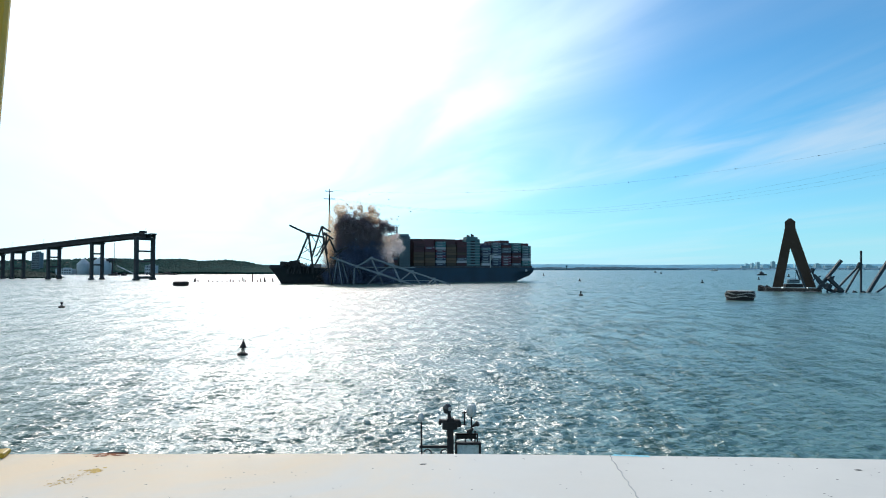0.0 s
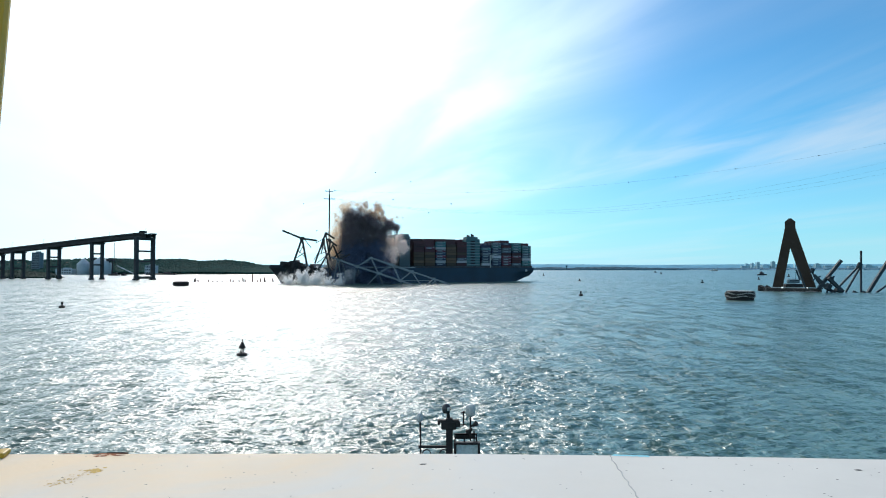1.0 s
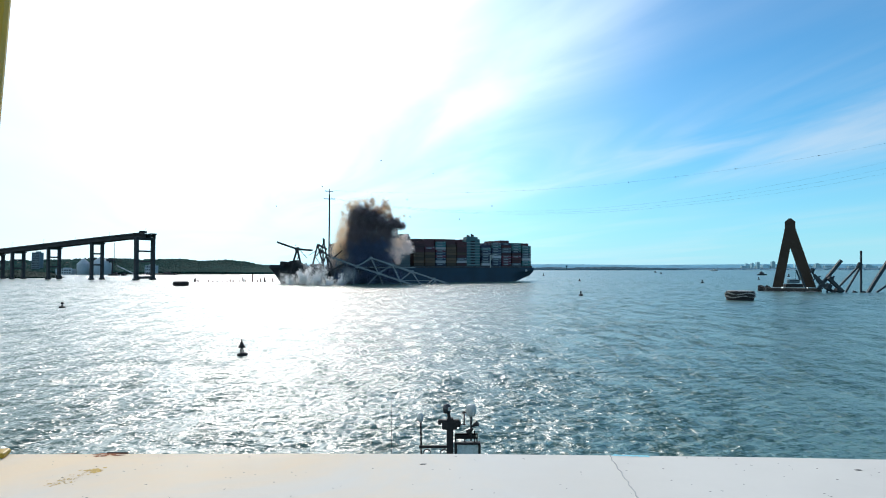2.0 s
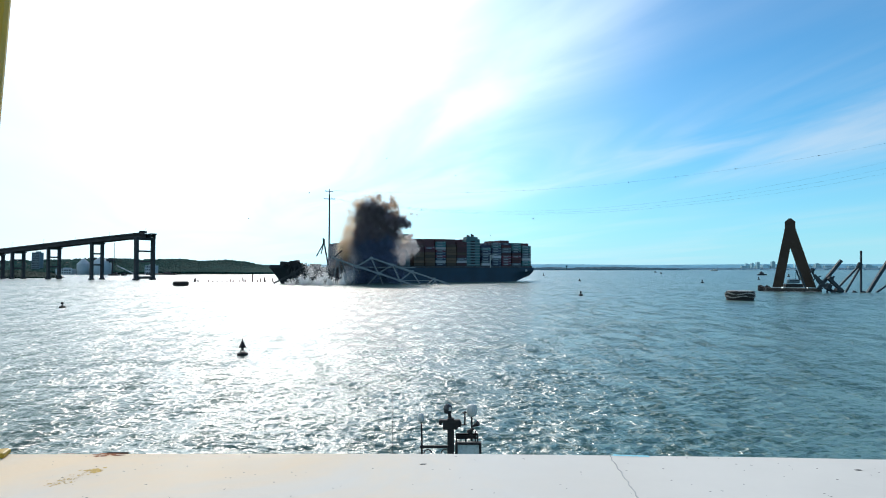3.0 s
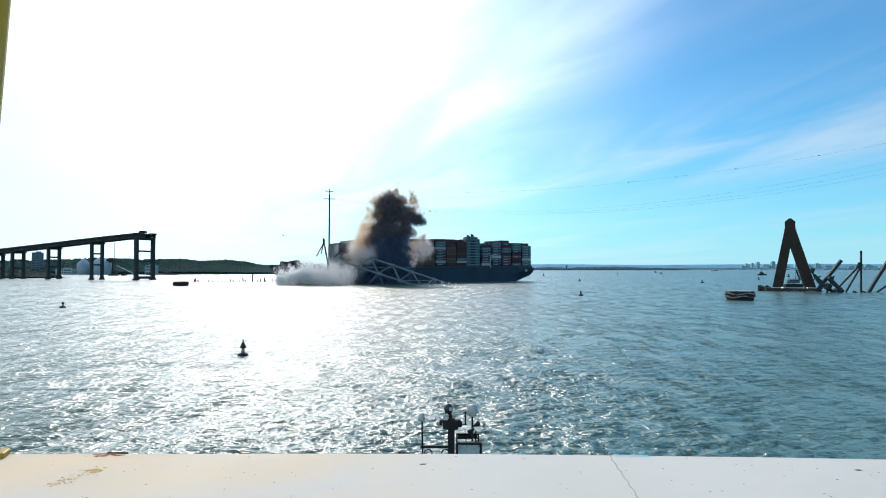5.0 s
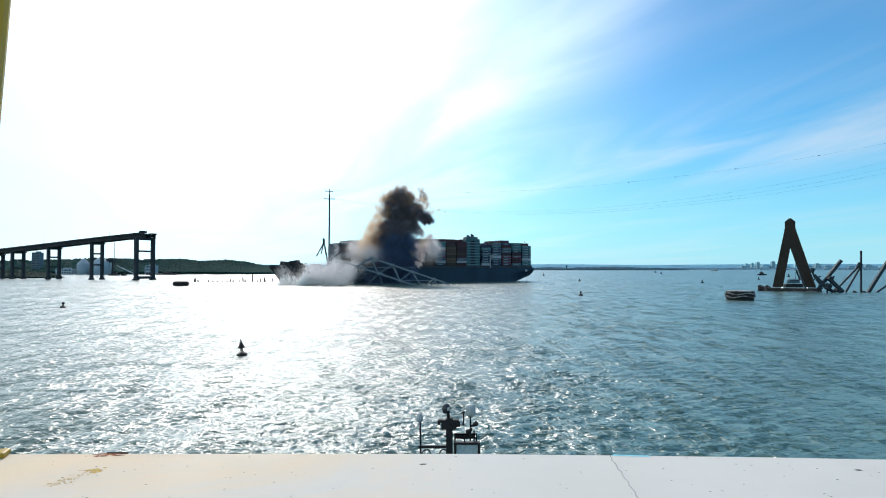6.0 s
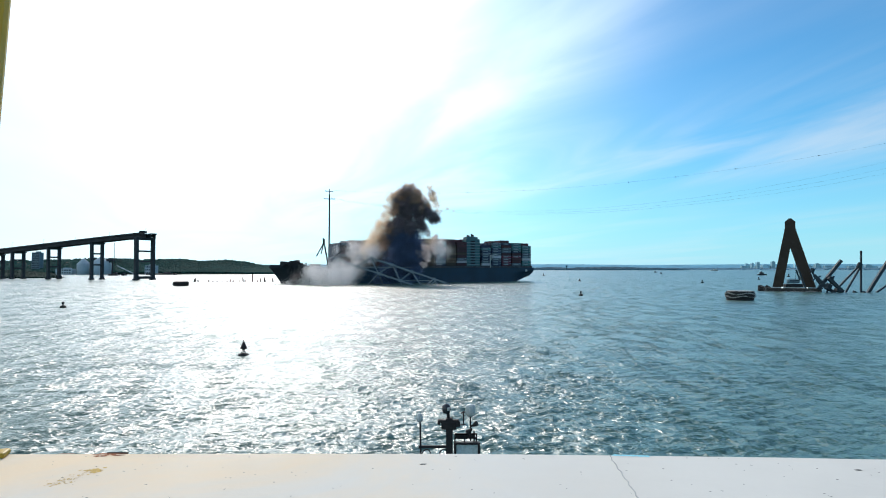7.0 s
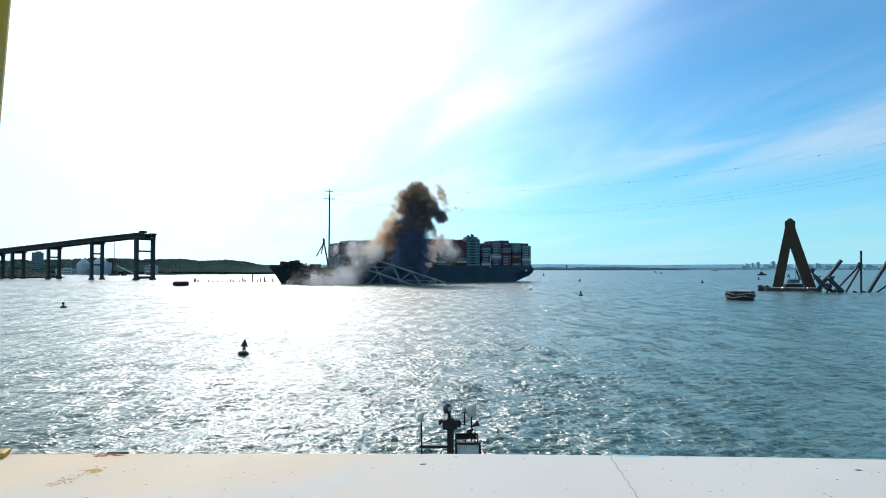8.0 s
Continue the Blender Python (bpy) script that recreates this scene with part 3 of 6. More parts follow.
def build_hull():
    bm = bmesh.new()
    stations = [0, 1, 2.5, 5, 8, 12, 16, 21, 27, 34, 42, 52, 64, 78, 95, 120, 150, 185, 220, 250, 262, 268, 275, 282, 288, 294, 299, 303]
    levels = [0.0, 0.1, 0.25, 0.4, 0.55, 0.7, 0.85, 1.0]
    sheer = lambda s: DECK + (1.6 * (1 - s / 40) if s < 40 else 0)
    grid = []
    for s in stations:
        row = []
        for f in levels:
            z = keel(s) + (sheer(s) - keel(s)) * f
            row.append((bm.verts.new((s, -half_breadth(s, z), z)), bm.verts.new((s, half_breadth(s, z), z))))
        grid.append(row)
    for a, b in zip(grid, grid[1:]):
        for k in range(len(levels) - 1):
            bm.faces.new((a[k][0], b[k][0], b[k + 1][0], a[k + 1][0]))
            bm.faces.new((a[k][1], a[k + 1][1], b[k + 1][1], b[k][1]))
        bm.faces.new((a[0][0], a[0][1], b[0][1], b[0][0]))
        bm.faces.new((a[-1][0], b[-1][0], b[-1][1], a[-1][1]))
    for k in range(len(levels) - 1):
        bm.faces.new((grid[-1][k][0], grid[-1][k][1], grid[-1][k + 1][1], grid[-1][k + 1][0]))
        bm.faces.new((grid[0][k][0], grid[0][k + 1][0], grid[0][k + 1][1], grid[0][k][1]))
    # faces forward of 53 m take the darker bow colour
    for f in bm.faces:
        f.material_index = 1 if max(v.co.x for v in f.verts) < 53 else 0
    part("hull", bm, (HULL_BLUE, HULL_BOW), ship, "dark blue steel hull with a darker bow")
    # bulwark round the bow
    bm = bmesh.new()
    pts = [(s, half_breadth(s, DECK) - 0.2, sheer(s)) for s in (0, 2.5, 6, 12, 20, 30, 40)]
    for sgn in (-1, 1):
        for a, b in zip(pts, pts[1:]):
            pa, pb = Vector((a[0], sgn * a[1], a[2])), Vector((b[0], sgn * b[1], b[2]))
            vs = [bm.verts.new(p) for p in (pa, pb, pb + Vector((0, 0, 1.5)), pa + Vector((0, 0, 1.5)), pa + Vector((0, -sgn * 0.3, 0)), pb + Vector((0, -sgn * 0.3, 0)), pb + Vector((0, -sgn * 0.3, 1.5)), pa + Vector((0, -sgn * 0.3, 1.5)))]
            for q in ((0, 1, 2, 3), (5, 4, 7, 6), (3, 2, 6, 7), (0, 4, 5, 1)):
                bm.faces.new([vs[i] for i in q])
    part("bulwark", bm, HULL_BOW, ship)
    # hatch coaming under the stacks
    bm = bmesh.new()
    box(bm, (97, 0, DECK + 1.1), (66, 38, 2.2))
    box(bm, (224, 0, DECK + 1.1), (154, 44, 2.2))
    part("hatch_coaming", bm, HULL_DARK, ship)
    # side passage posts and rail
    post = bmesh.new()
    box(post, (0, 0, 1.0), (0.5, 0.5, 2.0))
    data = finish("lashing_post", post, HULL_DARK)
    for k in range(48):
        s = 60 + k * 5.0
        if half_breadth(s, DECK) > 23:
            again("lashing_post", data, ship, (s, -23.2, DECK))
    for z in (0.7, 1.3):
        bm = bmesh.new()
        beam(bm, (66, -23.8, DECK + z), (297, -23.6, DECK + z), 0.09)
        part("guard_rail", bm, HOUSE_WHITE, ship)
    # lights strung along the deck edge
    lamp = bmesh.new()
    box(lamp, (0, 0, 0), (0.8, 0.3, 0.5))
    data = finish("deck_light", lamp, HOUSE_WHITE)
    for k in range(30):
        again("deck_light", data, ship, (150 + k * 5.0, -23.9, DECK + 1.0))
    # mooring opening near the stern
    bm = bmesh.new()
    rod(bm, (292, -22.7, 12.6), (292, -23.4, 12.6), 1.5, 1.5, 14)
    part("fairlead", bm, DOME_WHITE, ship, "white mooring fairlead")
    # forecastle gear
    bm = bmesh.new()
    box(bm, (26, -8, DECK + 1.4), (6, 4, 2.4), None, 0.3)
    rod(bm, (19, -6, DECK + 1.2), (19, 0, DECK + 1.2), 1.2)
    rod(bm, (33, -10, DECK), (33, -10, DECK + 3.5), 0.5)
    part("windlass", bm, HULL_DARK, ship)
    bm = bmesh.new()
    box(bm, (47, 0, DECK + 2), (1.2, 40, 4), None, 0.2)
    part("breakwater", bm, HULL_BLUE, ship)


def build_house():
    bm = bmesh.new()
    box(bm, (139, 0, 33), (12, 40, 34), None, 0.3)
    house = part("deckhouse", bm, HOUSE_WHITE, ship, "pale deckhouse")
    for k in range(11):
        bm = bmesh.new()
        box(bm, (138, 0, 19 + k * 2.95), (15, 44, 0.35))
        part("deck_level", bm, HOUSE_WHITE, house)
    bm = bmesh.new()
    box(bm, (137, 0, 50.8), (10, 48, 2.6), None, 0.2)
    bridge = part("wheelhouse", bm, HOUSE_WHITE, ship)
    bm = bmesh.new()
    box(bm, (137, 0, 51.0), (10.2, 46, 1.1))
    part("wheelhouse_window", bm, WINDOW_GLASS, bridge, "dark band of wheelhouse glass")
    pane = bmesh.new()
    box(pane, (0, 0, 0), (1.2, 0.3, 1.2))
    data = finish("window", pane, WINDOW_GLASS)
    for r in range(10):
        for c in range(4):
            again("window", data, house, (134.6 + c * 2.8, -20.1, 20.7 + r * 2.95))
    bm = bmesh.new()
    for a, b, r in (((137, 0, 52), (137, 0, 62), 0.45), ((133, -6, 52), (133, -6, 63.5), 0.4), ((141, 6, 52), (141, 6, 61), 0.35), ((134, -8, 52), (137, -2, 60), 0.25),
                    ((137, 0, 59), (141, 0, 63.5), 0.3), ((129, -6, 52), (129, -6, 58), 0.3)):
        rod(bm, a, b, r, r * 0.7, 8)
    for z in (54.5, 57.0):
        beam(bm, (133, -5, z), (141, 5, z), 0.4)
    for k in range(5):
        beam(bm, (133, -6, 52 + 2 * k), (137, -3, 54 + 2 * k), 0.2)
    beam(bm, (137, -3, 60.3), (137, 3, 60.3), 0.4)
    beam(bm, (131, -6, 61.5), (136, -6, 62.0), 0.5)
    part("radar_mast", bm, TRUSS_DARK, ship)
    bm = bmesh.new()
    box(bm, (222, -6, 32.2), (18.0, 30, 32.4), None, 0.4)
    box(bm, (221.5, -16, 49.4), (14, 9, 2.6), None, 0.3)
    box(bm, (221.5, -16, 50.9), (11, 7, 0.8), None, 0.2)
    casing = part("funnel_casing", bm, TEAL_PAINT, ship, "teal funnel casing")
    for k in range(9):
        bm = bmesh.new()
        box(bm, (222, -6, 19.5 + k * 3.1), (18.6, 30.7, 0.45))
        part("gallery", bm, MARK, casing)
        bm = bmesh.new()
        box(bm, (221.5, -21.2, 21.0 + k * 3.1), (5.5, 0.2, 1.3))
        part("louvre", bm, BLACK_STEEL, casing)
    for x, y, h, r in ((217.5, -16, 3.4, 0.9), (220, -14, 2.4, 0.7), (223.5, -15, 4.6, 1.0), (226, -14, 3.6, 0.9), (221.5, -18, 2.0, 0.5), (219.0, -17, 2.6, 0.7)):
        bm = bmesh.new()
        rod(bm, (x, y, 50), (x, y, 50 + h), r, r, 10)
        part("exhaust_pipe", bm, BLACK_STEEL, casing)
    bm = bmesh.new()
    rod(bm, (243, -24, DECK), (243, -24, 30), 0.5)
    beam(bm, (243, -24, 30), (251, -24, 31), 0.7)
    beam(bm, (243, -24, 24), (248, -24, 30.4), 0.4)
    part("provision_crane", bm, DOME_WHITE, ship, "white provision crane")


build_hull()
build_house()


def container_mesh(colour):
    """A forty-foot box with corner posts, rails and ribbed sides."""
    bm = bmesh.new()
    L, B, H = 12.19, 2.44, 2.90
    for sx in (-1, 1):
        for sy in (-1, 1):
            box(bm, (sx * (L / 2 - 0.1), sy * (B / 2 - 0.1), H / 2), (0.2, 0.2, H))
    box(bm, (0, 0, H / 2), (L - 0.3, B - 0.2, H - 0.12))
    for sy in (-1, 1):
        box(bm, (0, sy * (B / 2 - 0.05), H - 0.09), (L - 0.4, 0.1, 0.18))
        # bottom rail in black: shade of the gap between tiers painted on
        n = len(bm.faces)
        box(bm, (0, sy * (B / 2 - 0.05), 0.13), (L - 0.4, 0.1, 0.26))
        bm.faces.ensure_lookup_table()
        for f in bm.faces[n:]:
            f.material_index = 2
        for k in range(13):
            box(bm, ((k - 6) * 0.9, sy * (B / 2 - 0.07), H / 2), (0.38, 0.08, H - 0.4))
    if colour in ("navy", "teal", "grey", "red"):
        # a plain pale mark on the long side and pale rails
        n = len(bm.faces)
        box(bm, (-1.2, -B / 2 - 0.01, H * 0.55), (6.4, 0.06, 1.15))
        box(bm, (4.4, -B / 2 - 0.01, H * 0.72), (1.8, 0.06, 0.5))
        box(bm, (0, -B / 2 - 0.01, H - 0.12), (L - 0.4, 0.06, 0.22))
        bm.faces.ensure_lookup_table()
        for f in bm.faces[n:]:
            f.material_index = 1
    return finish("shipping_container", bm, (BOXES[colour], MARK, BLACK_STEEL))


BOX_MESH = {c: container_mesh(c) for c in BOXES}
BAYS = [(66 + 12.9 * k, 9 if k else 8) for k in range(5)] + [(148.5 + 13.1 * k, 10) for k in range(5)] + [(232.5 + 13.6 * k, n) for k, n in enumerate((8, 9, 10, 9, 9))]
FACE = {"m": "maroon", "b": "brown", "n": "navy", "t": "teal", "o": "orange", "g": "grey", "w": "white", "r": "red"}
STACKS = ["bmbgmmbn", "mbnnmbmmb", "bnmmgbmnm", "mmbonbmmg", "bmnmmbtmm",
          "bobobmmmmm", "boobomrmmm", "nwnrnrwttm", "boobooobmm", "mwgmbmmmmm",
          "wgnngntnn", "nngwgnntgn", "rrrrmggmnm", "gmmrmnttt", "ttwggtttm"]


def stack_containers():
    rng = random.Random(21)
    for (s, tiers), code, low in zip(BAYS, STACKS, (0, 1, 0, 1, 0, 1, 3, 0, 2, 1, 1, 0, 1, 0, 1)):
        wide = min(8, int((half_breadth(s + 2, DECK) - 1.5) / 2.5))
        for t in range(tiers - low):
            colour = FACE[code[t]]
            ob = new("shipping_container", BOX_MESH[colour])
            ob.matrix_basis = SHIP_POSE @ pose(s + 6.1, -wide * 2.5 - 1.3, DECK + 2.2 + 2.95 * t)
            tagged(ob, colour + " steel shipping container stacked on the ship", "container", "containers on the ship")
        # the rows behind, one pile for each bay
        bm = bmesh.new()
        for r in range(wide * 2):
            top = tiers - (1 if rng.random() < 0.3 else 0)
            for t in range(top):
                box(bm, (s + 6.1, -wide * 2.5 + 1.3 + r * 2.5, DECK + 2.2 + 1.4 + 2.95 * t), (12.0, 2.46, 2.94))
        ob = new("container_pile", finish("container_pile", bm, BOXES["navy" if code[-1] in "ntg" else "maroon"]))
        ob.matrix_basis = SHIP_POSE
        tagged(ob, "further rows of stacked shipping containers", "container", kind="stuff")


stack_containers()


# ------------------------------------------------------------ wrecked truss across the bow
def bars(name, material, parent, pairs, wide):
    for a, b in pairs:
        bm = bmesh.new()
        beam(bm, a, b, wide, wide * 1.15)
        part(name, bm, material, parent)


def sunk_truss():
    ob = stand("fallen_truss", "grey steel bridge truss lying twisted across the ship and water", "truss")
    A = [(-107.13, 606.00, 26.65), (-82.21, 606.00, 17.46), (-61.64, 606.00, 10.97), (-41.08, 606.00, 3.95), (-24.86, 606.00, -1.45)]
    B = [(-82.21, 606.00, 17.46), (-69.05, 609.00, 25.61), (-48.38, 609.00, 19.09), (-29.89, 609.00, 12.57), (-8.69, 609.00, 5.51), (9.23, 609.00, -1.00)]
    bars("chord", TRUSS_GREY, ob, list(zip(A, A[1:])), 1.3)
    bars("chord", TRUSS_GREY, ob, list(zip(B, B[1:])), 1.15)
    web = [(A[2], B[1]), (A[2], B[2]), (A[3], B[2]), (A[3], B[3]), ((-20.54, 606.00, -1.45), B[3]), ((-17.32, 607.00, -1.48), B[4]), ((-4.33, 607.00, -1.48), B[4]), ((-12.99, 607.00, -1.48), (-6.50, 607.00, 4.47))]
    bars("diagonal", TRUSS_GREY, ob, web, 0.95)
    far = [((-84.38, 622.00, 16.89), (-52.18, 622.00, 16.34)), ((-52.18, 622.00, 16.34), (-27.20, 622.00, 16.34)), ((-85.05, 607.00, 16.38), (-85.53, 607.00, -1.48)), ((-100.80, 607.00, 24.50), (-96.35, 607.00, -1.48)), ((-101.51, 608.00, 24.51), (-105.20, 608.00, 2.28)), ((-69.17, 610.00, 25.62), (-48.45, 624.00, 16.89)),
           ((-61.74, 607.00, 10.96), (-73.62, 607.00, -1.48)), ((-61.74, 607.00, 10.96), (-56.84, 607.00, -1.48)), ((-41.15, 607.00, 3.93), (-13.32, 622.00, 3.58)), ((-48.38, 609.00, 18.54), (-27.28, 624.00, 9.65)), ((-82.21, 606.00, 16.92), (-80.79, 616.00, 10.31)), ((-41.15, 607.00, 3.93), (-38.97, 607.00, -1.48)), ((-98.90, 612.00, 26.19), (-91.70, 612.00, 2.18))]
    bars("brace", TRUSS_GREY, ob, far, 0.75)
    F = [(-80.47, 626.00, 20.79), (-62.59, 626.00, 23.03), (-44.14, 626.00, 16.32), (-23.46, 626.00, 9.63), (-1.12, 626.00, 2.93), (8.93, 626.00, -0.97)]
    bars("far_chord", TRUSS_GREY, ob, list(zip(F, F[1:])), 0.8)
    bars("cross_beam", TRUSS_GREY, ob, [(B[1], F[1]), (B[2], F[2]), (B[3], F[3]), (B[4], F[4])], 0.7)
    # stump of the upper chord, bent upward
    bars("bent_stub", TRUSS_DARK, ob, [((-105.14, 607.00, 25.58), (-97.04, 607.00, 32.63)), ((-108.22, 606.00, 26.65), (-103.88, 606.00, 24.49))], 0.9)
    plate = bmesh.new()
    box(plate, (0, 0, 0), (3.0, 1.9, 2.6))
    data = finish("gusset_plate", plate, TRUSS_GREY)
    for p in A[1:4] + B[1:5]:
        again("gusset_plate", data, ob, p)
    # a tall post with two stays that keeps standing
    ob = stand("standing_post", "dark leaning steel post with two stays still upright", "truss")
    bars("post", TRUSS_DARK, ob, [((-114.42, 604.00, 44.44), (-105.57, 604.00, -1.92))], 1.1)
    bars("stay", TRUSS_DARK, ob, [((-113.86, 604.00, 40.12), (-120.81, 604.00, 27.17)), ((-113.86, 604.00, 40.12), (-116.50, 604.00, 29.32))], 0.8)
    bars("head", TRUSS_DARK, ob, [((-113.88, 604.00, 43.90), (-113.85, 604.00, 39.04))], 1.6)


sunk_truss()


def falling_left():
    """The leaning frame that topples over the bow. Its origin lies at its foot."""
    ob = stand("falling_truss", "dark leaning steel truss toppling over the bow", "truss", (-128.82, 604.00, 14.23))
    o = Vector((-128.82, 604.00, 14.23))
    P = lambda a, b: (Vector(a) - o, Vector(b) - o)
    bars("chord", TRUSS_DARK, ob, [P((-146.89, 604.00, 56.87), (-128.48, 604.00, 48.22)), P((-128.48, 604.00, 48.22), (-115.94, 612.00, 45.88))], 1.5)
    bars("leg", TRUSS_DARK, ob, [P((-128.48, 604.00, 48.22), (-139.64, 604.00, 20.69)), P((-128.48, 604.00, 48.22), (-124.39, 606.00, 15.30))], 1.4)
    bars("brace", TRUSS_DARK, ob, [P((-132.73, 604.00, 36.88), (-125.00, 606.00, 28.28)), P((-126.83, 604.00, 42.82), (-131.64, 604.00, 34.72)), P((-136.98, 604.00, 26.63), (-125.51, 606.00, 22.87)), P((-126.99, 605.00, 34.75), (-135.92, 604.00, 29.32)), P((-126.31, 604.00, 47.68), (-120.73, 606.00, 39.11))], 0.5)
    bm = bmesh.new()
    box(bm, Vector((-128.48, 604.00, 48.22)) - o, (4.2, 2.0, 3.4), None, 0.3)
    part("gusset_plate", bm, TRUSS_DARK, ob)
    return ob


def falling_right():
    ob = stand("falling_truss", "dark broken steel truss tower collapsing beside the ship", "truss", (-115.72, 606.00, 13.13))
    o = Vector((-115.72, 606.00, 13.13))
    P = lambda a, b: (Vector(a) - o, Vector(b) - o)
    bars("chord", TRUSS_DARK, ob, [P((-116.48, 606.00, 55.91), (-107.79, 606.00, 50.49)), P((-114.29, 606.00, 49.95), (-105.05, 606.00, 43.44)), P((-108.30, 606.00, 43.44), (-102.83, 606.00, 30.98)), P((-102.83, 606.00, 30.98), (-92.02, 606.00, 35.86))], 1.4)
    bars("leg", TRUSS_DARK, ob, [P((-116.48, 606.00, 55.37), (-125.53, 606.00, 26.11)), P((-116.48, 606.00, 55.37), (-110.94, 606.00, 29.36)), P((-108.31, 606.00, 45.61), (-122.78, 606.00, 18.54)), P((-111.58, 606.00, 49.95), (-112.59, 606.00, 34.77))], 1.2)
    bars("brace", TRUSS_DARK, ob, [P((-125.64, 606.00, 45.61), (-118.08, 606.00, 49.95)), P((-119.67, 606.00, 44.52), (-113.67, 606.00, 34.77)), P((-122.33, 606.00, 34.77), (-112.07, 606.00, 39.11)), P((-123.37, 606.00, 26.65), (-114.75, 606.00, 34.23)), P((-121.27, 606.00, 39.11), (-126.63, 606.00, 29.36)), P((-110.45, 606.00, 40.19), (-114.74, 606.00, 32.07))], 0.5)
    bm = bmesh.new()
    box(bm, Vector((-115.94, 606.00, 54.83)) - o, (2.6, 2.0, 2.8), None, 0.3)
    part("gusset_plate", bm, TRUSS_DARK, ob)
    bm = bmesh.new()
    box(bm, Vector((-112.65, 606.00, 48.32)) - o, (2.6, 2.0, 2.4), None, 0.3)
    part("gusset_plate", bm, TRUSS_DARK, ob)
    return ob


frame_left, frame_right = falling_left(), falling_right()


def bow_wreck():
    """Broken road deck and steel lying on the forecastle."""
    rng = random.Random(8)
    ob = stand("deck_wreckage", "dark slab of broken road deck on the bow", "wreckage")
    bm = bmesh.new()
    box(bm, (-153.10, 640.00, 19.71), (21, 10, 4.6), Matrix.Rotation(0.07, 3, "Y"), 0.5)
    box(bm, (-149.79, 638.00, 22.55), (9, 8, 1.6), Matrix.Rotation(-0.16, 3, "Y"), 0.3)
    part("slab", bm, TRUSS_DARK, ob)
    for k in range(14):
        bm = bmesh.new()
        c = Vector((-161.22, 636.00, 18.57)) + Vector((rng.uniform(0, 19), rng.uniform(-4, 6), rng.uniform(0.0, 4.2)))
        box(bm, c, (rng.uniform(1.5, 5), rng.uniform(1.5, 4), rng.uniform(0.8, 2.6)), Euler((rng.uniform(-0.4, 0.4), rng.uniform(-0.5, 0.5), rng.random())).to_matrix(), 0.15)
        part("rubble_slab", bm, TRUSS_DARK, ob)
    for k in range(26):
        bm = bmesh.new()
        x = 492 + rng.random() * 62
        c = Vector((-171.47, 632.00, 16.31)) + Vector(((x - 480) * 0.564, rng.uniform(-3, 6), rng.uniform(-0.5, 1.5)))
        beam(bm, c, c + Vector((rng.uniform(-5, 5), rng.uniform(-3, 3), rng.uniform(0.5, 4.5))), rng.uniform(0.3, 0.9))
        part("bent_steel", bm, TRUSS_DARK, ob)
    # torn uprights along the rail
    for k in range(13):
        bm = bmesh.new()
        foot = Vector((-155.78, 628.00, 11.84)) + Vector((k * 2.5 + rng.uniform(-0.8, 0.8), rng.uniform(-2, 3), -1.5))
        beam(bm, foot, foot + Vector((rng.uniform(-1.6, 1.6), 0, rng.uniform(4.0, 9.5))), rng.uniform(0.6, 1.3))
        part("torn_upright", bm, TRUSS_DARK, ob)


bow_wreck()


# ------------------------------------------------------------ lone pylon and its wreckage
def lit_lamp():
    m = bpy.data.materials.new("lit_white_lamp")
    m.use_nodes = True
    g = Nodes(m.node_tree)
    e = g.add("ShaderNodeEmission")
    g.put(e, "Color", (0.9, 1.0, 1.0, 1))
    g.put(e, "Strength", 0.9)
    out = g.add("ShaderNodeOutputMaterial")
    g.tree.links.new(e.outputs[0], out.inputs[0])
    return m


LIT_LAMP = lit_lamp()


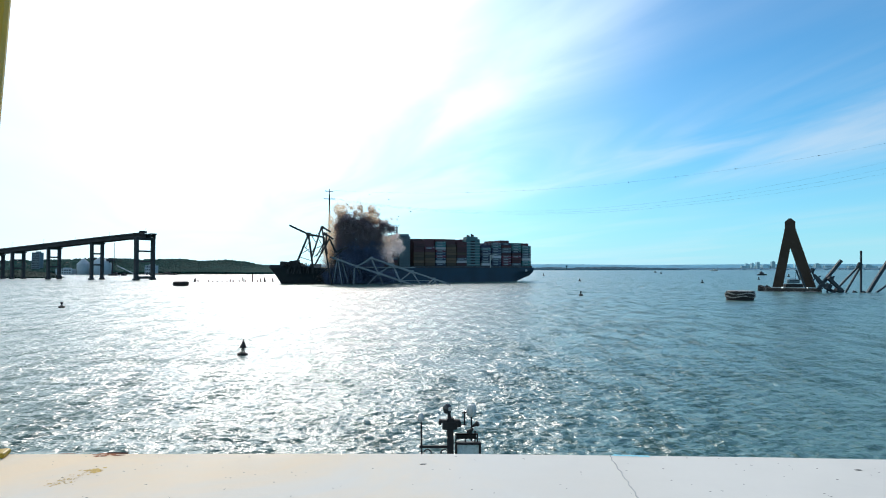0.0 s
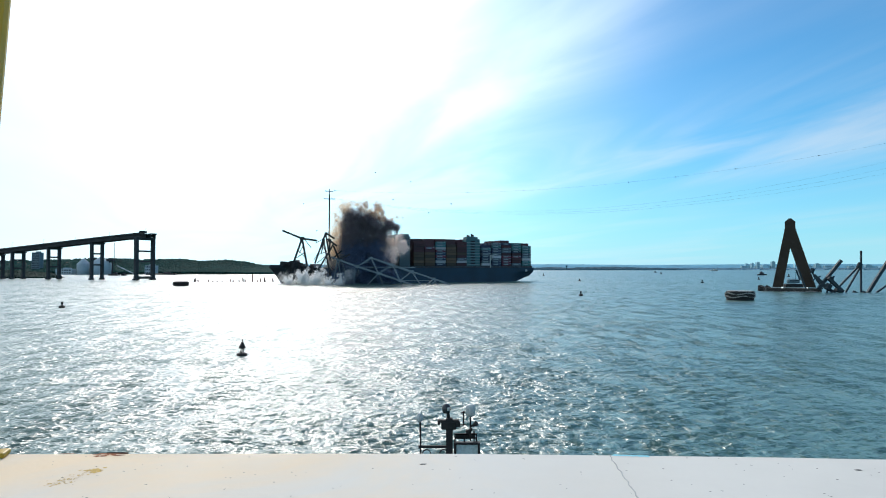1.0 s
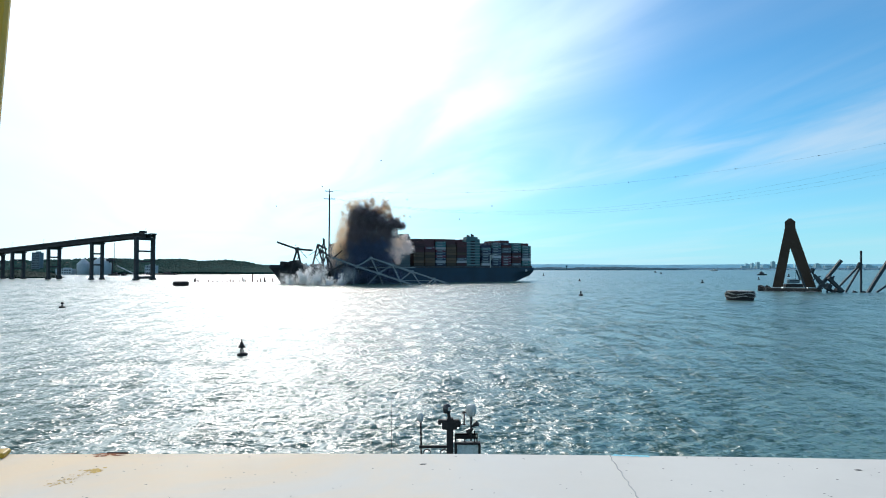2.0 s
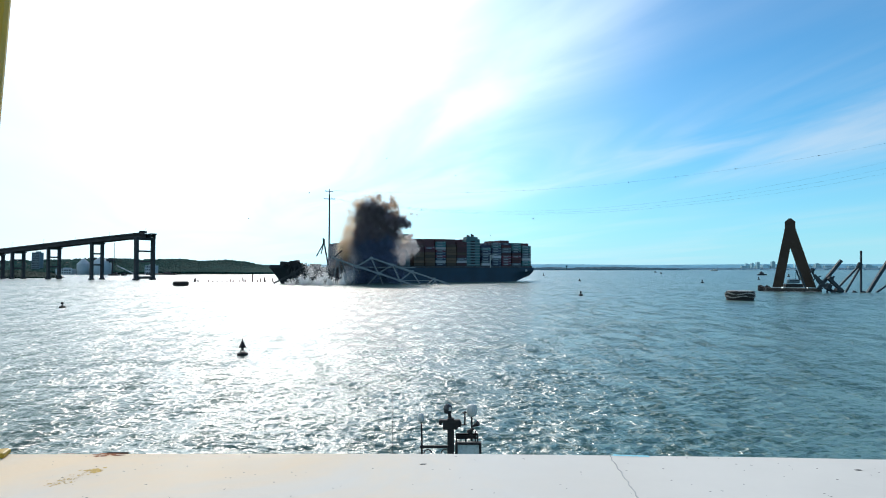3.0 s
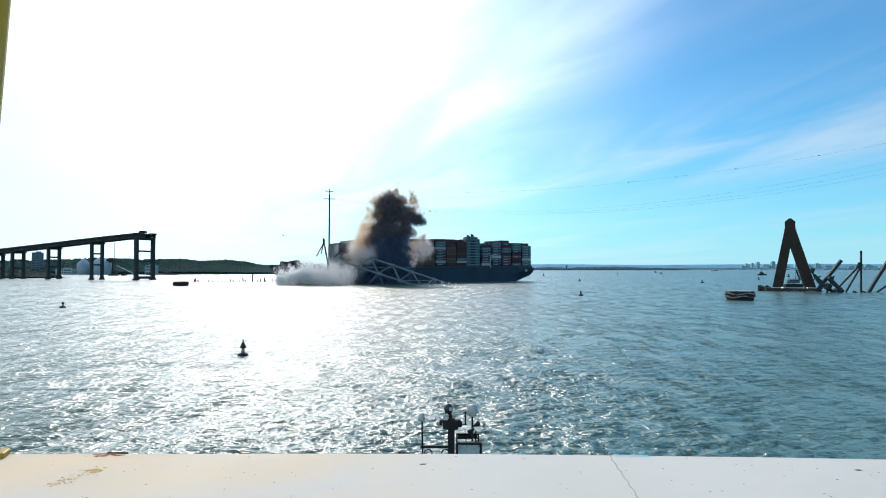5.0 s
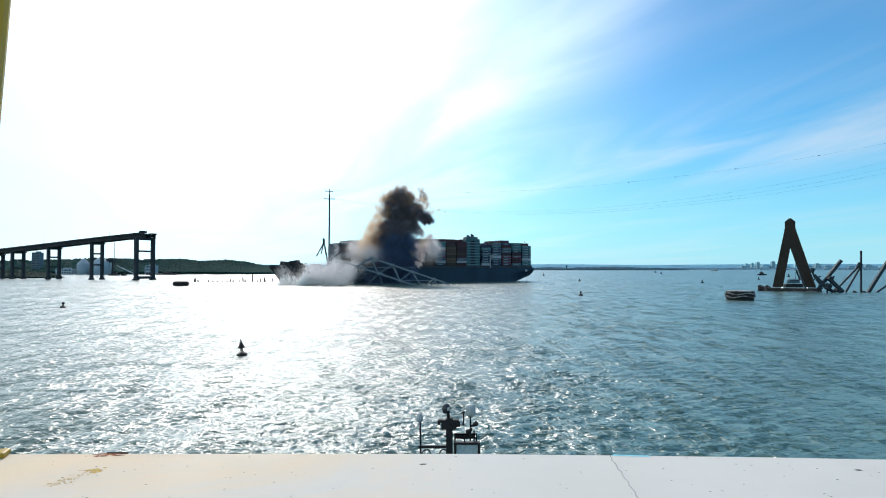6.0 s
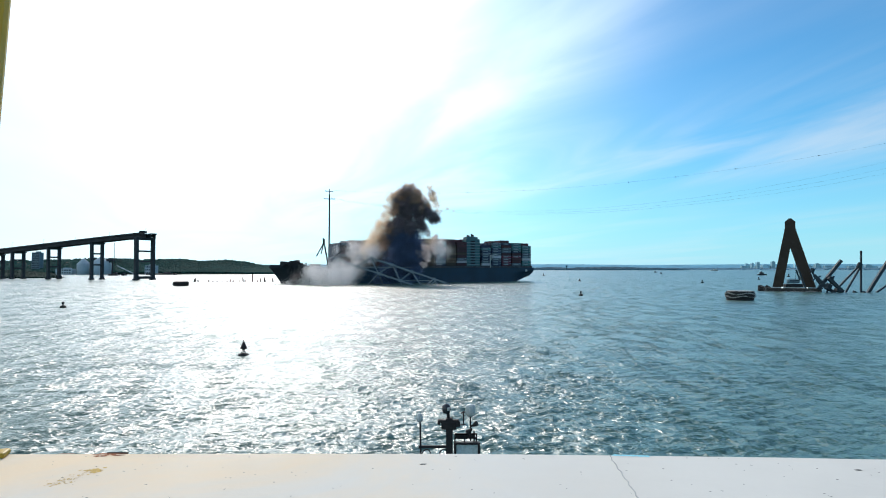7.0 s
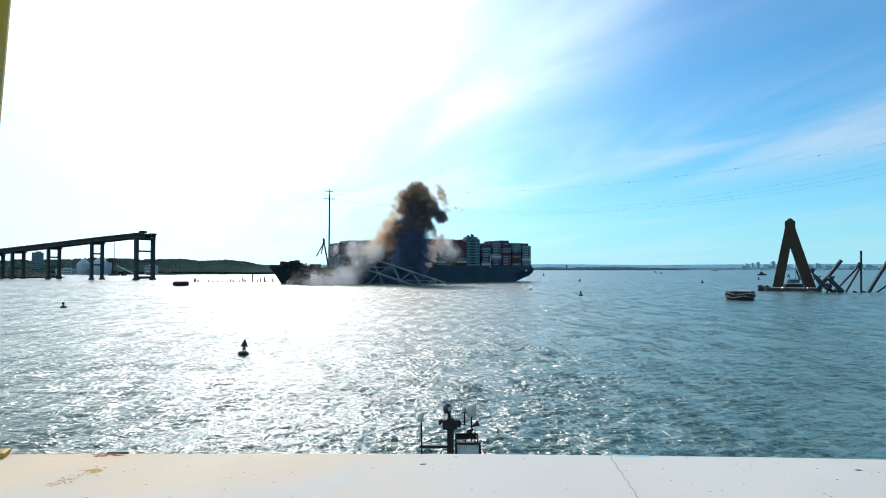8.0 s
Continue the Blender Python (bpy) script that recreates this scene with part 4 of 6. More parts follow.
def pylon():
    ob = stand("bridge_pylon", "tall concrete A-shaped bridge pylon standing alone in the water", "pylon", (248.09, 448.80, 0.00), -27.0)
    # two leaning legs, each with an outer and an inner edge, that meet under the head
    for outer0, inner0, outer1, inner1 in ((-13.0, -6.6, -5.0, -0.9), (13.9, 6.6, 2.3, -1.9)):
        bm = bmesh.new()
        rows = []
        for f in (0.0, 0.35, 0.7, 1.0):
            z, d = 3.0 + 40.2 * f, 3.2 - 0.7 * f
            xo = outer0 + (outer1 - outer0) * f
            # the inner edges cross at two thirds of the height
            xi = inner0 + (-1.4 - inner0) * min(1.0, f / 0.69) + (inner1 + 1.4) * max(0.0, f - 0.69) / 0.31
            rows.append([bm.verts.new(p) for p in ((xo, -d, z), (xi, -d, z), (xi, d, z), (xo, d, z))])
        for a, b in zip(rows, rows[1:]):
            for k in range(4):
                bm.faces.new((a[k], a[(k + 1) % 4], b[(k + 1) % 4], b[k]))
        bm.faces.new(rows[0][::-1])
        bm.faces.new(rows[-1])
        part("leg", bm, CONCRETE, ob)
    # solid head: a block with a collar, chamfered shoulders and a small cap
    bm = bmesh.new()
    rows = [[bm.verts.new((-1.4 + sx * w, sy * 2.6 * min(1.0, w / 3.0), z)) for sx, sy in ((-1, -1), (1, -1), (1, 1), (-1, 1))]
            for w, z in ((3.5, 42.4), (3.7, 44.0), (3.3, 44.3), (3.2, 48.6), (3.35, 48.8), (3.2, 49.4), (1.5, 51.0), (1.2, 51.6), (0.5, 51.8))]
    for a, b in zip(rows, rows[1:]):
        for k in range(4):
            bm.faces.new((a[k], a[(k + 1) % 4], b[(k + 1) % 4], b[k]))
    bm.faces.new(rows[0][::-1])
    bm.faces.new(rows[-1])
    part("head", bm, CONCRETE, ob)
    bm = bmesh.new()
    box(bm, (-1.0, 0, 0.3), (36, 13, 4.2), None, 0.4)
    foot_slab = part("footing", bm, WET_CONCRETE, ob, "stained concrete footing")
    bm = bmesh.new()
    box(bm, (-1.0, -6.9, 0.0), (35, 0.9, 0.8), None, 0.1)
    part("fender_beam", bm, PALE_RIM, foot_slab, "pale fender beam along the footing")
    for x in (-7, 8):
        bm = bmesh.new()
        box(bm, (x, -6.3, 2.8), (1.4, 0.5, 0.9), None, 0.08)
        part("work_light", bm, LIT_LAMP, foot_slab, "lit white work light")


pylon()


def fender_heap():
    ob = stand("fender_dolphin", "dark rubble-topped fender dolphin beside the pylon", "dolphin", (232.45, 458.99, 0.00))
    rng = random.Random(4)
    bm = bmesh.new()
    turned(bm, [(3.9, -2), (4.1, 1.8), (3.4, 2.4)], 14)
    for _ in range(16):
        box(bm, (rng.uniform(-3, 3), rng.uniform(-3, 1), 2.3 + rng.uniform(0, 0.9)), (rng.uniform(1, 2.4), rng.uniform(1, 2), rng.uniform(0.6, 1.6)), Euler((rng.random(), rng.random(), rng.random())).to_matrix())
    part("body", bm, TARRED, ob)
    ob = stand("work_boat", "grey work boat moored behind the pylon", "boat", (301.73, 545.74, 0.00))
    bm = bmesh.new()
    box(bm, (0, 0, 1.0), (15, 5, 3.2), None, 0.6)
    part("hull", bm, BLACK_STEEL, ob)
    bm = bmesh.new()
    box(bm, (0, 0, 4.8), (10, 4, 3.6), None, 0.9)
    cabin = part("cabin", bm, TOWER_GREY, ob, "grey rounded cabin")
    bm = bmesh.new()
    box(bm, (0, -2.0, 5.2), (7.5, 0.2, 1.0))
    part("cabin_window", bm, WINDOW_GLASS, cabin)
    bm = bmesh.new()
    rod(bm, (2, 0, 6.5), (2, 0, 13), 0.12, 0.08, 6)
    part("aerial", bm, TRUSS_DARK, ob)


fender_heap()


def right_wreck():
    ob = stand("sunken_truss", "dark twisted truss members rising from the water by the pylon", "truss")
    bars("chord", WRECK_BLUE, ob, [((255.77, 432.00, 2.21), (271.90, 432.00, 21.86)), ((289.62, 432.00, -0.48), (303.90, 432.00, 21.47))], 1.7)
    bars("chord", WRECK_BLUE, ob, [((254.01, 434.00, 11.81), (262.25, 430.00, 1.90)), ((261.61, 430.00, 9.95), (271.43, 430.00, 0.37)), ((260.86, 434.00, 4.46), (266.05, 430.00, -0.39))], 1.9)
    bars("post", WRECK_BLUE, ob, [((285.51, 432.00, 28.41), (285.00, 432.00, -0.48))], 0.9)
    bars("stay", WRECK_BLUE, ob, [((284.96, 432.00, 19.16), (268.88, 432.00, 2.60)), ((284.53, 432.00, 16.84), (274.22, 432.00, -0.48)), ((295.01, 432.00, -0.48), (304.38, 432.00, 6.06))], 0.95)
    bars("broken_bar", WRECK_BLUE, ob, [((244.00, 436.00, 18.39), (248.83, 434.00, 2.14)), ((243.18, 436.00, 15.28), (245.79, 436.00, 8.28)), ((253.29, 436.00, 15.28), (258.85, 432.00, 2.21)), ((260.91, 431.00, -0.05), (266.09, 431.00, 11.08)), ((254.21, 433.00, 12.21), (256.44, 433.00, 6.80)), ((252.60, 433.00, 8.35), (258.05, 433.00, 11.05))], 0.8)
    bm = bmesh.new()
    for c, s in (((253.29, 434.00, 14.90), (2.2, 2, 3)), ((284.18, 432.00, 18.39), (3.0, 1.5, 3.6)), ((268.37, 430.00, 1.14), (5, 3, 2)), ((261.51, 430.00, 3.82), (3, 3, 4.4)), ((279.47, 430.00, -0.01), (2.4, 2, 2)), ((285.60, 430.00, -0.01), (1.6, 2, 2)), ((263.75, 431.00, 9.16), (2, 2, 3.4))):
        box(bm, c, s, Euler((0.2, 0.4, 0.3)).to_matrix(), 0.3)
    part("gusset_plate", bm, WRECK_BLUE, ob)


right_wreck()


def dolphin(at, wide, high, label, rim):
    """A round concrete protection cell with a worn rim."""
    ob = stand("protection_dolphin", label, "dolphin", at, group="protection dolphins")
    r = wide / 2
    bm = bmesh.new()
    seg = 40
    rng = random.Random(int(wide * 10))
    prof = [(0.97, -2.0), (0.97, high * 0.30), (1.02, high * 0.34), (1.0, high * 0.55), (1.03, high * 0.60), (0.99, high * 0.80), (1.0, high * 0.95), (0.94, high)]
    turned(bm, [(r * a, z) for a, z in prof], seg)
    for v in bm.verts:
        n = noise.noise(Vector((v.co.x * 0.35, v.co.y * 0.35, v.co.z * 0.8)))
        v.co.z += 0.35 * n if v.co.z > 0 else 0
        v.co.xy *= 1 + 0.02 * n
    part("cell", bm, TARRED, ob)
    for level, phase in ((0.74, 1.0), (0.40, 2.2)):
        bm = bmesh.new()
        for k in range(36):
            a0, a1 = 2 * math.pi * k / 36, 2 * math.pi * (k + 1) / 36
            w = lambda a: (r * 1.03 * math.cos(a), r * 1.03 * math.sin(a), high * level + 0.42 * math.sin(4 * a + phase) * rim)
            beam(bm, w(a0), w(a1), 0.55, 0.6)
        part("fender_rim", bm, PALE_RIM if rim > 0.5 else CONCRETE, ob, "pale sagging fender rim")
    bm = bmesh.new()
    turned(bm, [(r * 0.93, high - 0.1), (r * 0.9, high + 0.25), (r * 0.5, high + 0.3)], seg)
    part("cap", bm, PALE_RIM if rim > 0.5 else CONCRETE, ob)


dolphin((157.86, 336.72, 0.00), 14.0, 4.6, "round worn concrete dolphin with pale fender bands", 1.0)
dolphin((-235.35, 568.78, 0.00), 13.0, 3.9, "round dark concrete dolphin in the glare", 0.2)


# ------------------------------------------------------------ buoys, piles, tug far off
def cone_buoy(at):
    ob = stand("cone_buoy", "dark floating buoy with a cone topmark", "buoy", at)
    bm = bmesh.new()
    turned(bm, [(0.9, -0.5), (1.05, 0.0), (1.05, 0.28), (0.8, 0.45), (0.35, 0.6)], 18)
    part("float", bm, BUOY_BLACK, ob, smooth=False)
    bm = bmesh.new()
    for k in range(4):
        a = k * math.pi / 2
        rod(bm, (0.4 * math.cos(a), 0.4 * math.sin(a), 0.4), (0.13 * math.cos(a), 0.13 * math.sin(a), 1.7), 0.08, 0.06, 6)
    part("cage", bm, BUOY_BLACK, ob)
    bm = bmesh.new()
    turned(bm, [(0.72, 1.45), (0.66, 1.6), (0.16, 2.75), (0.08, 2.8), (0.08, 3.2), (0.02, 3.25)], 16)
    part("topmark", bm, BUOY_BLACK, ob)
    return ob


def can_buoy(at, size, label="small dark channel buoy floating on the water"):
    ob = stand("channel_buoy", label, "buoy", at, group="channel buoys")
    bm = bmesh.new()
    turned(bm, [(1.0 * size, -0.4), (1.2 * size, 0.05), (1.2 * size, 0.6 * size), (0.5 * size, 0.95 * size), (0.28 * size, 1.3 * size)], 16)
    part("float", bm, BUOY_BLACK, ob)
    bm = bmesh.new()
    bmesh.ops.create_uvsphere(bm, u_segments=12, v_segments=8, radius=0.55 * size, matrix=Matrix.Translation((0, 0, 2.0 * size)))
    rod(bm, (0, 0, 1.2 * size), (0, 0, 2.0 * size), 0.2 * size, 0.2 * size, 8)
    part("lantern", bm, BUOY_BLACK, ob)
    return ob


buoy_near = cone_buoy((-40.46, 128.17, -0.00))
buoy_left = can_buoy((-164.25, 273.11, 0.00), 1.02)
can_buoy((83.69, 384.76, 0.00), 1.1)
for spot, size in (((275.50, 672.96, 0.00), 1.3), ((161.39, 747.68, 0.00), 1.2), ((419.40, 841.08, 0.00), 1.3), ((580.00, 1062.30, 0.00), 1.8), ((188.54, 1187.22, 0.00), 1.6), ((496.46, 1441.52, 0.00), 1.9)):
    can_buoy(spot, size)


def old_piles():
    rng = random.Random(31)
    for x, high, lean in ((347, 3.2, 8), (349, 4.6, -6), (352, 2.6, -14), (368, 2.6, -5), (379, 1.2, 0), (387, 1.2, 0), (395, 1.4, 0), (400, 1.6, 6), (410, 3.6, -4), (412, 2.4, -16), (423, 2.0, -12), (433, 5.4, -10), (435, 3.2, -20), (447, 8.5, 0), (457, 2.2, -20), (459, 4.2, -8), (470, 5.4, 1), (472, 2.4, -10), (481, 4.5, -6)):
        at = Vector((-217.34, 708.36, 0.00)) 
        bm = bmesh.new()
        tip = Vector((math.sin(radians(lean)) * high, 0, math.cos(radians(lean)) * high))
        rod(bm, (0, 0, -2), tip, 0.8, 0.6, 9)
        thing("timber_pile", bm, WOOD_PILE, "old leaning timber pile in the shallow water", "pile", (at.x + (x - 440) * 0.632, at.y + rng.uniform(-6, 6), 0), group="row of old piles")


old_piles()


def far_tug(at, k):
    ob = stand("tugboat", "small dark tugboat far out on the river", "boat", at)
    bm = bmesh.new()
    box(bm, (0, 0, 1.2 * k), (17 * k, 5 * k, 3.0 * k), None, 0.8 * k)
    part("hull", bm, BLACK_STEEL, ob)
    bm = bmesh.new()
    box(bm, (-1 * k, 0, 4.0 * k), (7 * k, 3.6 * k, 3.0 * k), None, 0.3 * k)
    box(bm, (-1.6 * k, 0, 6.2 * k), (3.6 * k, 3 * k, 2.0 * k), None, 0.3 * k)
    part("deckhouse", bm, HULL_DARK, ob)
    bm = bmesh.new()
    rod(bm, (-1 * k, 0, 6 * k), (-1 * k, 0, 9.4 * k), 0.25 * k, 0.15 * k, 6)
    part("mast", bm, TRUSS_DARK, ob)
    return ob


far_tug((616.58, 1223.18, 0.00), 1.0)
far_tug((588.73, 1754.78, 0.00), 0.5)


def white_launch():
    ob = stand("white_launch", "white launch far off by the opposite bank", "boat", (960.34, 2242.09, 0.00))
    bm = bmesh.new()
    box(bm, (0, 0, 1.5), (28, 6, 3.4), None, 1.0)
    box(bm, (3, 0, 4.4), (12, 5, 3.4), None, 0.8)
    part("hull", bm, DOME_WHITE, ob)


white_launch()


# ------------------------------------------------------------ power line over the river
def power_line():
    x, y = (-154.67, 860.00, 18.00)[0], 860.0
    ob = stand("power_pylon", "slender dark power line mast behind the ship", "pylon", (x, y, 0))
    high = 123.0
    bm = bmesh.new()
    beam(bm, (0, 0, -3), (0, 0, high), 0.8)
    for k in range(60):
        z = k * 2.0
        w = 1.3 - z / high * 0.6
        beam(bm, (-w, -w, z), (w, -w, z + 2.0), 0.16)
        beam(bm, (w, w, z), (-w, w, z + 2.0), 0.16)
    for sx in (-1, 1):
        for sy in (-1, 1):
            beam(bm, (sx * 1.3, sy * 1.3, -3), (sx * 0.6, sy * 0.6, high - 8), 0.22)
    part("mast", bm, TRUSS_DARK, ob)
    for z, w in ((high - 3.0, 5.5), (high - 13.5, 7.5)):
        bm = bmesh.new()
        beam(bm, (-w, 0, z), (w, -3, z - 0.8), 0.9)
        rod(bm, (-w, 0, z), (-w, 0, z + 1.6), 0.2, 0.2, 6)
        rod(bm, (w, -3, z - 0.8), (w, -3, z + 1.0), 0.2, 0.2, 6)
        part("cross_arm", bm, TRUSS_DARK, ob)
    # wires sag from the mast to a far one outside the view, the top one with marker balls
    end_x, end_y = 518.0, 600.0
    ball = bmesh.new()
    bmesh.ops.create_uvsphere(ball, u_segments=12, v_segments=8, radius=0.55)
    ball = finish("marker_ball", ball, BUOY_BLACK)
    for n, (z0, z1, sag) in enumerate(((120.7, 154.8, 25.9), (111.0, 141.8, 41.0), (110.6, 134.0, 40.0), (110.2, 128.0, 39.0))):
        c = bpy.data.curves.new("power_wire", "CURVE")
        c.dimensions, c.bevel_depth = "3D", 0.04
        sp = c.splines.new("POLY")
        sp.points.add(48)
        a, b = Vector((x + 5.5, y - 3, z0)) if n == 0 else Vector((x + 5 - n * 3, y, z0)), Vector((end_x, end_y, z1))
        hang = lambda f: a.lerp(b, f) - Vector((0, 0, 4 * sag * f * (1 - f)))
        for k in range(49):
            sp.points[k].co = (*hang(k / 48), 1)
        c.materials.append(TRUSS_DARK)
        wire = new("power_wire", c)
        tagged(wire, "thin dark power line sagging across the sky", "wire", "power wires")
        if n == 0:
            for f in (0.27, 0.37, 0.54, 0.61, 0.695, 0.805, 0.9):
                again("marker_ball", ball, wire, hang(f))


power_line()


# ------------------------------------------------------------ own vessel: roof ledge, yellow post
def own_vessel():
    ob = stand("vessel_deckhouse", "white painted steel deckhouse roof of the viewing vessel", "vessel", kind="structure")
    edge = [(-6.0, 1.86), (-3.0, 1.872), (-1.3, 1.876), (-0.4, 1.882), (0.1, 1.878), (0.55, 1.862), (0.95, 1.845), (1.3, 1.822), (2.4, 1.77), (6.0, 1.60)]
    bm = bmesh.new()
    low, high = 17.37, 17.45
    ring_t = [bm.verts.new((x, y - 0.012, high)) for x, y in edge]
    ring_m = [bm.verts.new((x, y, high - 0.012)) for x, y in edge]
    ring_b = [bm.verts.new((x, y, low)) for x, y in edge]
    back_t = [bm.verts.new((x, -8, high)) for x, y in edge]
    back_b = [bm.verts.new((x, -8, low)) for x, y in edge]
    for k in range(len(edge) - 1):
        for a, b in ((ring_t, back_t), (ring_m, ring_t), (ring_b, ring_m), (back_b, ring_b), (back_t, back_b)):
            bm.faces.new((a[k], a[k + 1], b[k + 1], b[k]))
    plate = part("roof_plate", bm, WHITE_STEEL, ob)
    bm = bmesh.new()
    box(bm, (0, -3.3, 10.4), (11.6, 9.0, 13.93))
    part("wall", bm, WHITE_STEEL, ob)
    bm = bmesh.new()
    box(bm, (0, -6, 0.8), (30, 16, 5.2), None, 0.5)
    part("hull", bm, BLACK_STEEL, ob)
    # weld seam across the plate
    bm = bmesh.new()
    a, b = Vector((0.4828, 1.8546, high)), Vector((0.445, 1.20, high))
    for k in range(26):
        p = a.lerp(b, k / 26)
        q = a.lerp(b, (k + 1) / 26)
        j = 0.0025 * math.sin(k * 2.3)
        beam(bm, p + Vector((j, 0, 0)), q + Vector((0.0025 * math.sin(k * 2.3 + 2.3), 0, 0)), 0.0026, 0.0025)
    part("weld_seam", bm, WELD, plate)
    # rust at the lip
    bm = bmesh.new()
    rng = random.Random(17)
    flake(bm, (-0.965, 1.868, high + 0.0006), 0.045, 0.008, rng)
    for k in range(7):
        flake(bm, (-0.965 + rng.uniform(-0.05, 0.05), 1.852 + rng.uniform(-0.012, 0.006), high + 0.0008), rng.uniform(0.006, 0.016), rng.uniform(0.004, 0.009), rng)
    flake(bm, (-1.10, 1.868, high + 0.0006), 0.035, 0.003, rng)
    part("rust_patch", bm, RUST, plate, "brown rust eating at the roof lip")
    bm = bmesh.new()
    box(bm, (-0.955, 1.8735, high - 0.001), (0.062, 0.006, 0.009), None, 0.002)
    part("corroded_lip", bm, GRIME, plate, "dark corroded gap in the lip")
    bm = bmesh.new()
    for k in range(9):
        flake(bm, (-0.93 + rng.gauss(0, 0.012), 1.715 + rng.gauss(0, 0.006), high + 0.0005), rng.uniform(0.006, 0.016), rng.uniform(0.003, 0.008), rng)
    for _ in range(90):
        f = rng.random()
        x, y = -0.985 + 0.05 * f + rng.gauss(0, 0.012), 1.60 + 0.12 * f + rng.gauss(0, 0.012)
        w = rng.uniform(0.0008, 0.0034) * (1.6 if f > 0.8 else 1.0)
        flake(bm, (x, y, high + 0.0006), w * 1.4, w, rng)
    part("yellow_stain", bm, STAIN, plate, "old yellow paint stain")
    # cyan highlight of a thin wet patch, painted as flat flakes
    bm = bmesh.new()
    for k in range(9):
        flake(bm, (0.50 + k * 0.011, 1.853 - k * 0.0012, high + 0.0006), 0.012, 0.009, rng)
    part("cyan_glint", bm, CYAN_HIGHLIGHT, plate, "thin cyan highlight painted along the roof edge")
    bm = bmesh.new()
    for _ in range(110):
        s = rng.uniform(0.0008, 0.0024)
        flake(bm, (rng.uniform(-1.25, 1.25), rng.uniform(1.42, 1.84), high + 0.0006), s * 1.6, s, rng)
    for x, y in ((-0.055, 1.77), (0.62, 1.465), (0.66, 1.475), (1.12, 1.72)):
        flake(bm, (x, y, high + 0.0006), 0.012, 0.006, rng)
    part("grime_speck", bm, GRIME, plate, "dark specks of grime")


def flake(bm, c, rx, ry, rng):
    n = 9
    vs = []
    for k in range(n):
        r = rng.uniform(0.6, 1.1)
        vs.append(bm.verts.new((c[0] + rx * r * math.cos(2 * math.pi * k / n), c[1] + ry * r * math.sin(2 * math.pi * k / n), c[2])))
    mid = bm.verts.new((c[0], c[1], c[2] + 0.0002))
    for k in range(n):
        bm.faces.new((vs[k], vs[(k + 1) % n], mid))


def yellow_post():
    ob = stand("yellow_post", "leaning yellow painted steel post beside the roof", "post")
    bm = bmesh.new()
    rod(bm, (-1.562, 1.95, 17.3), (-1.403, 1.95, 19.6), 0.09, 0.09, 20)
    part("post", bm, YELLOW, ob)
    bm = bmesh.new()
    box(bm, (-1.385, 1.81, 17.458), (0.26, 0.06, 0.016), Matrix.Rotation(0.3, 3, "Z"), 0.006)
    box(bm, (-1.345, 1.84, 17.464), (0.07, 0.025, 0.026), Matrix.Rotation(0.2, 3, "Z"), 0.005)
    part("foot_bracket", bm, YELLOW, ob)


own_vessel()
yellow_post()


# ------------------------------------------------------------ tug alongside, its mast shows over the ledge
TUG = Vector((0.2, 26.0, 0.0))


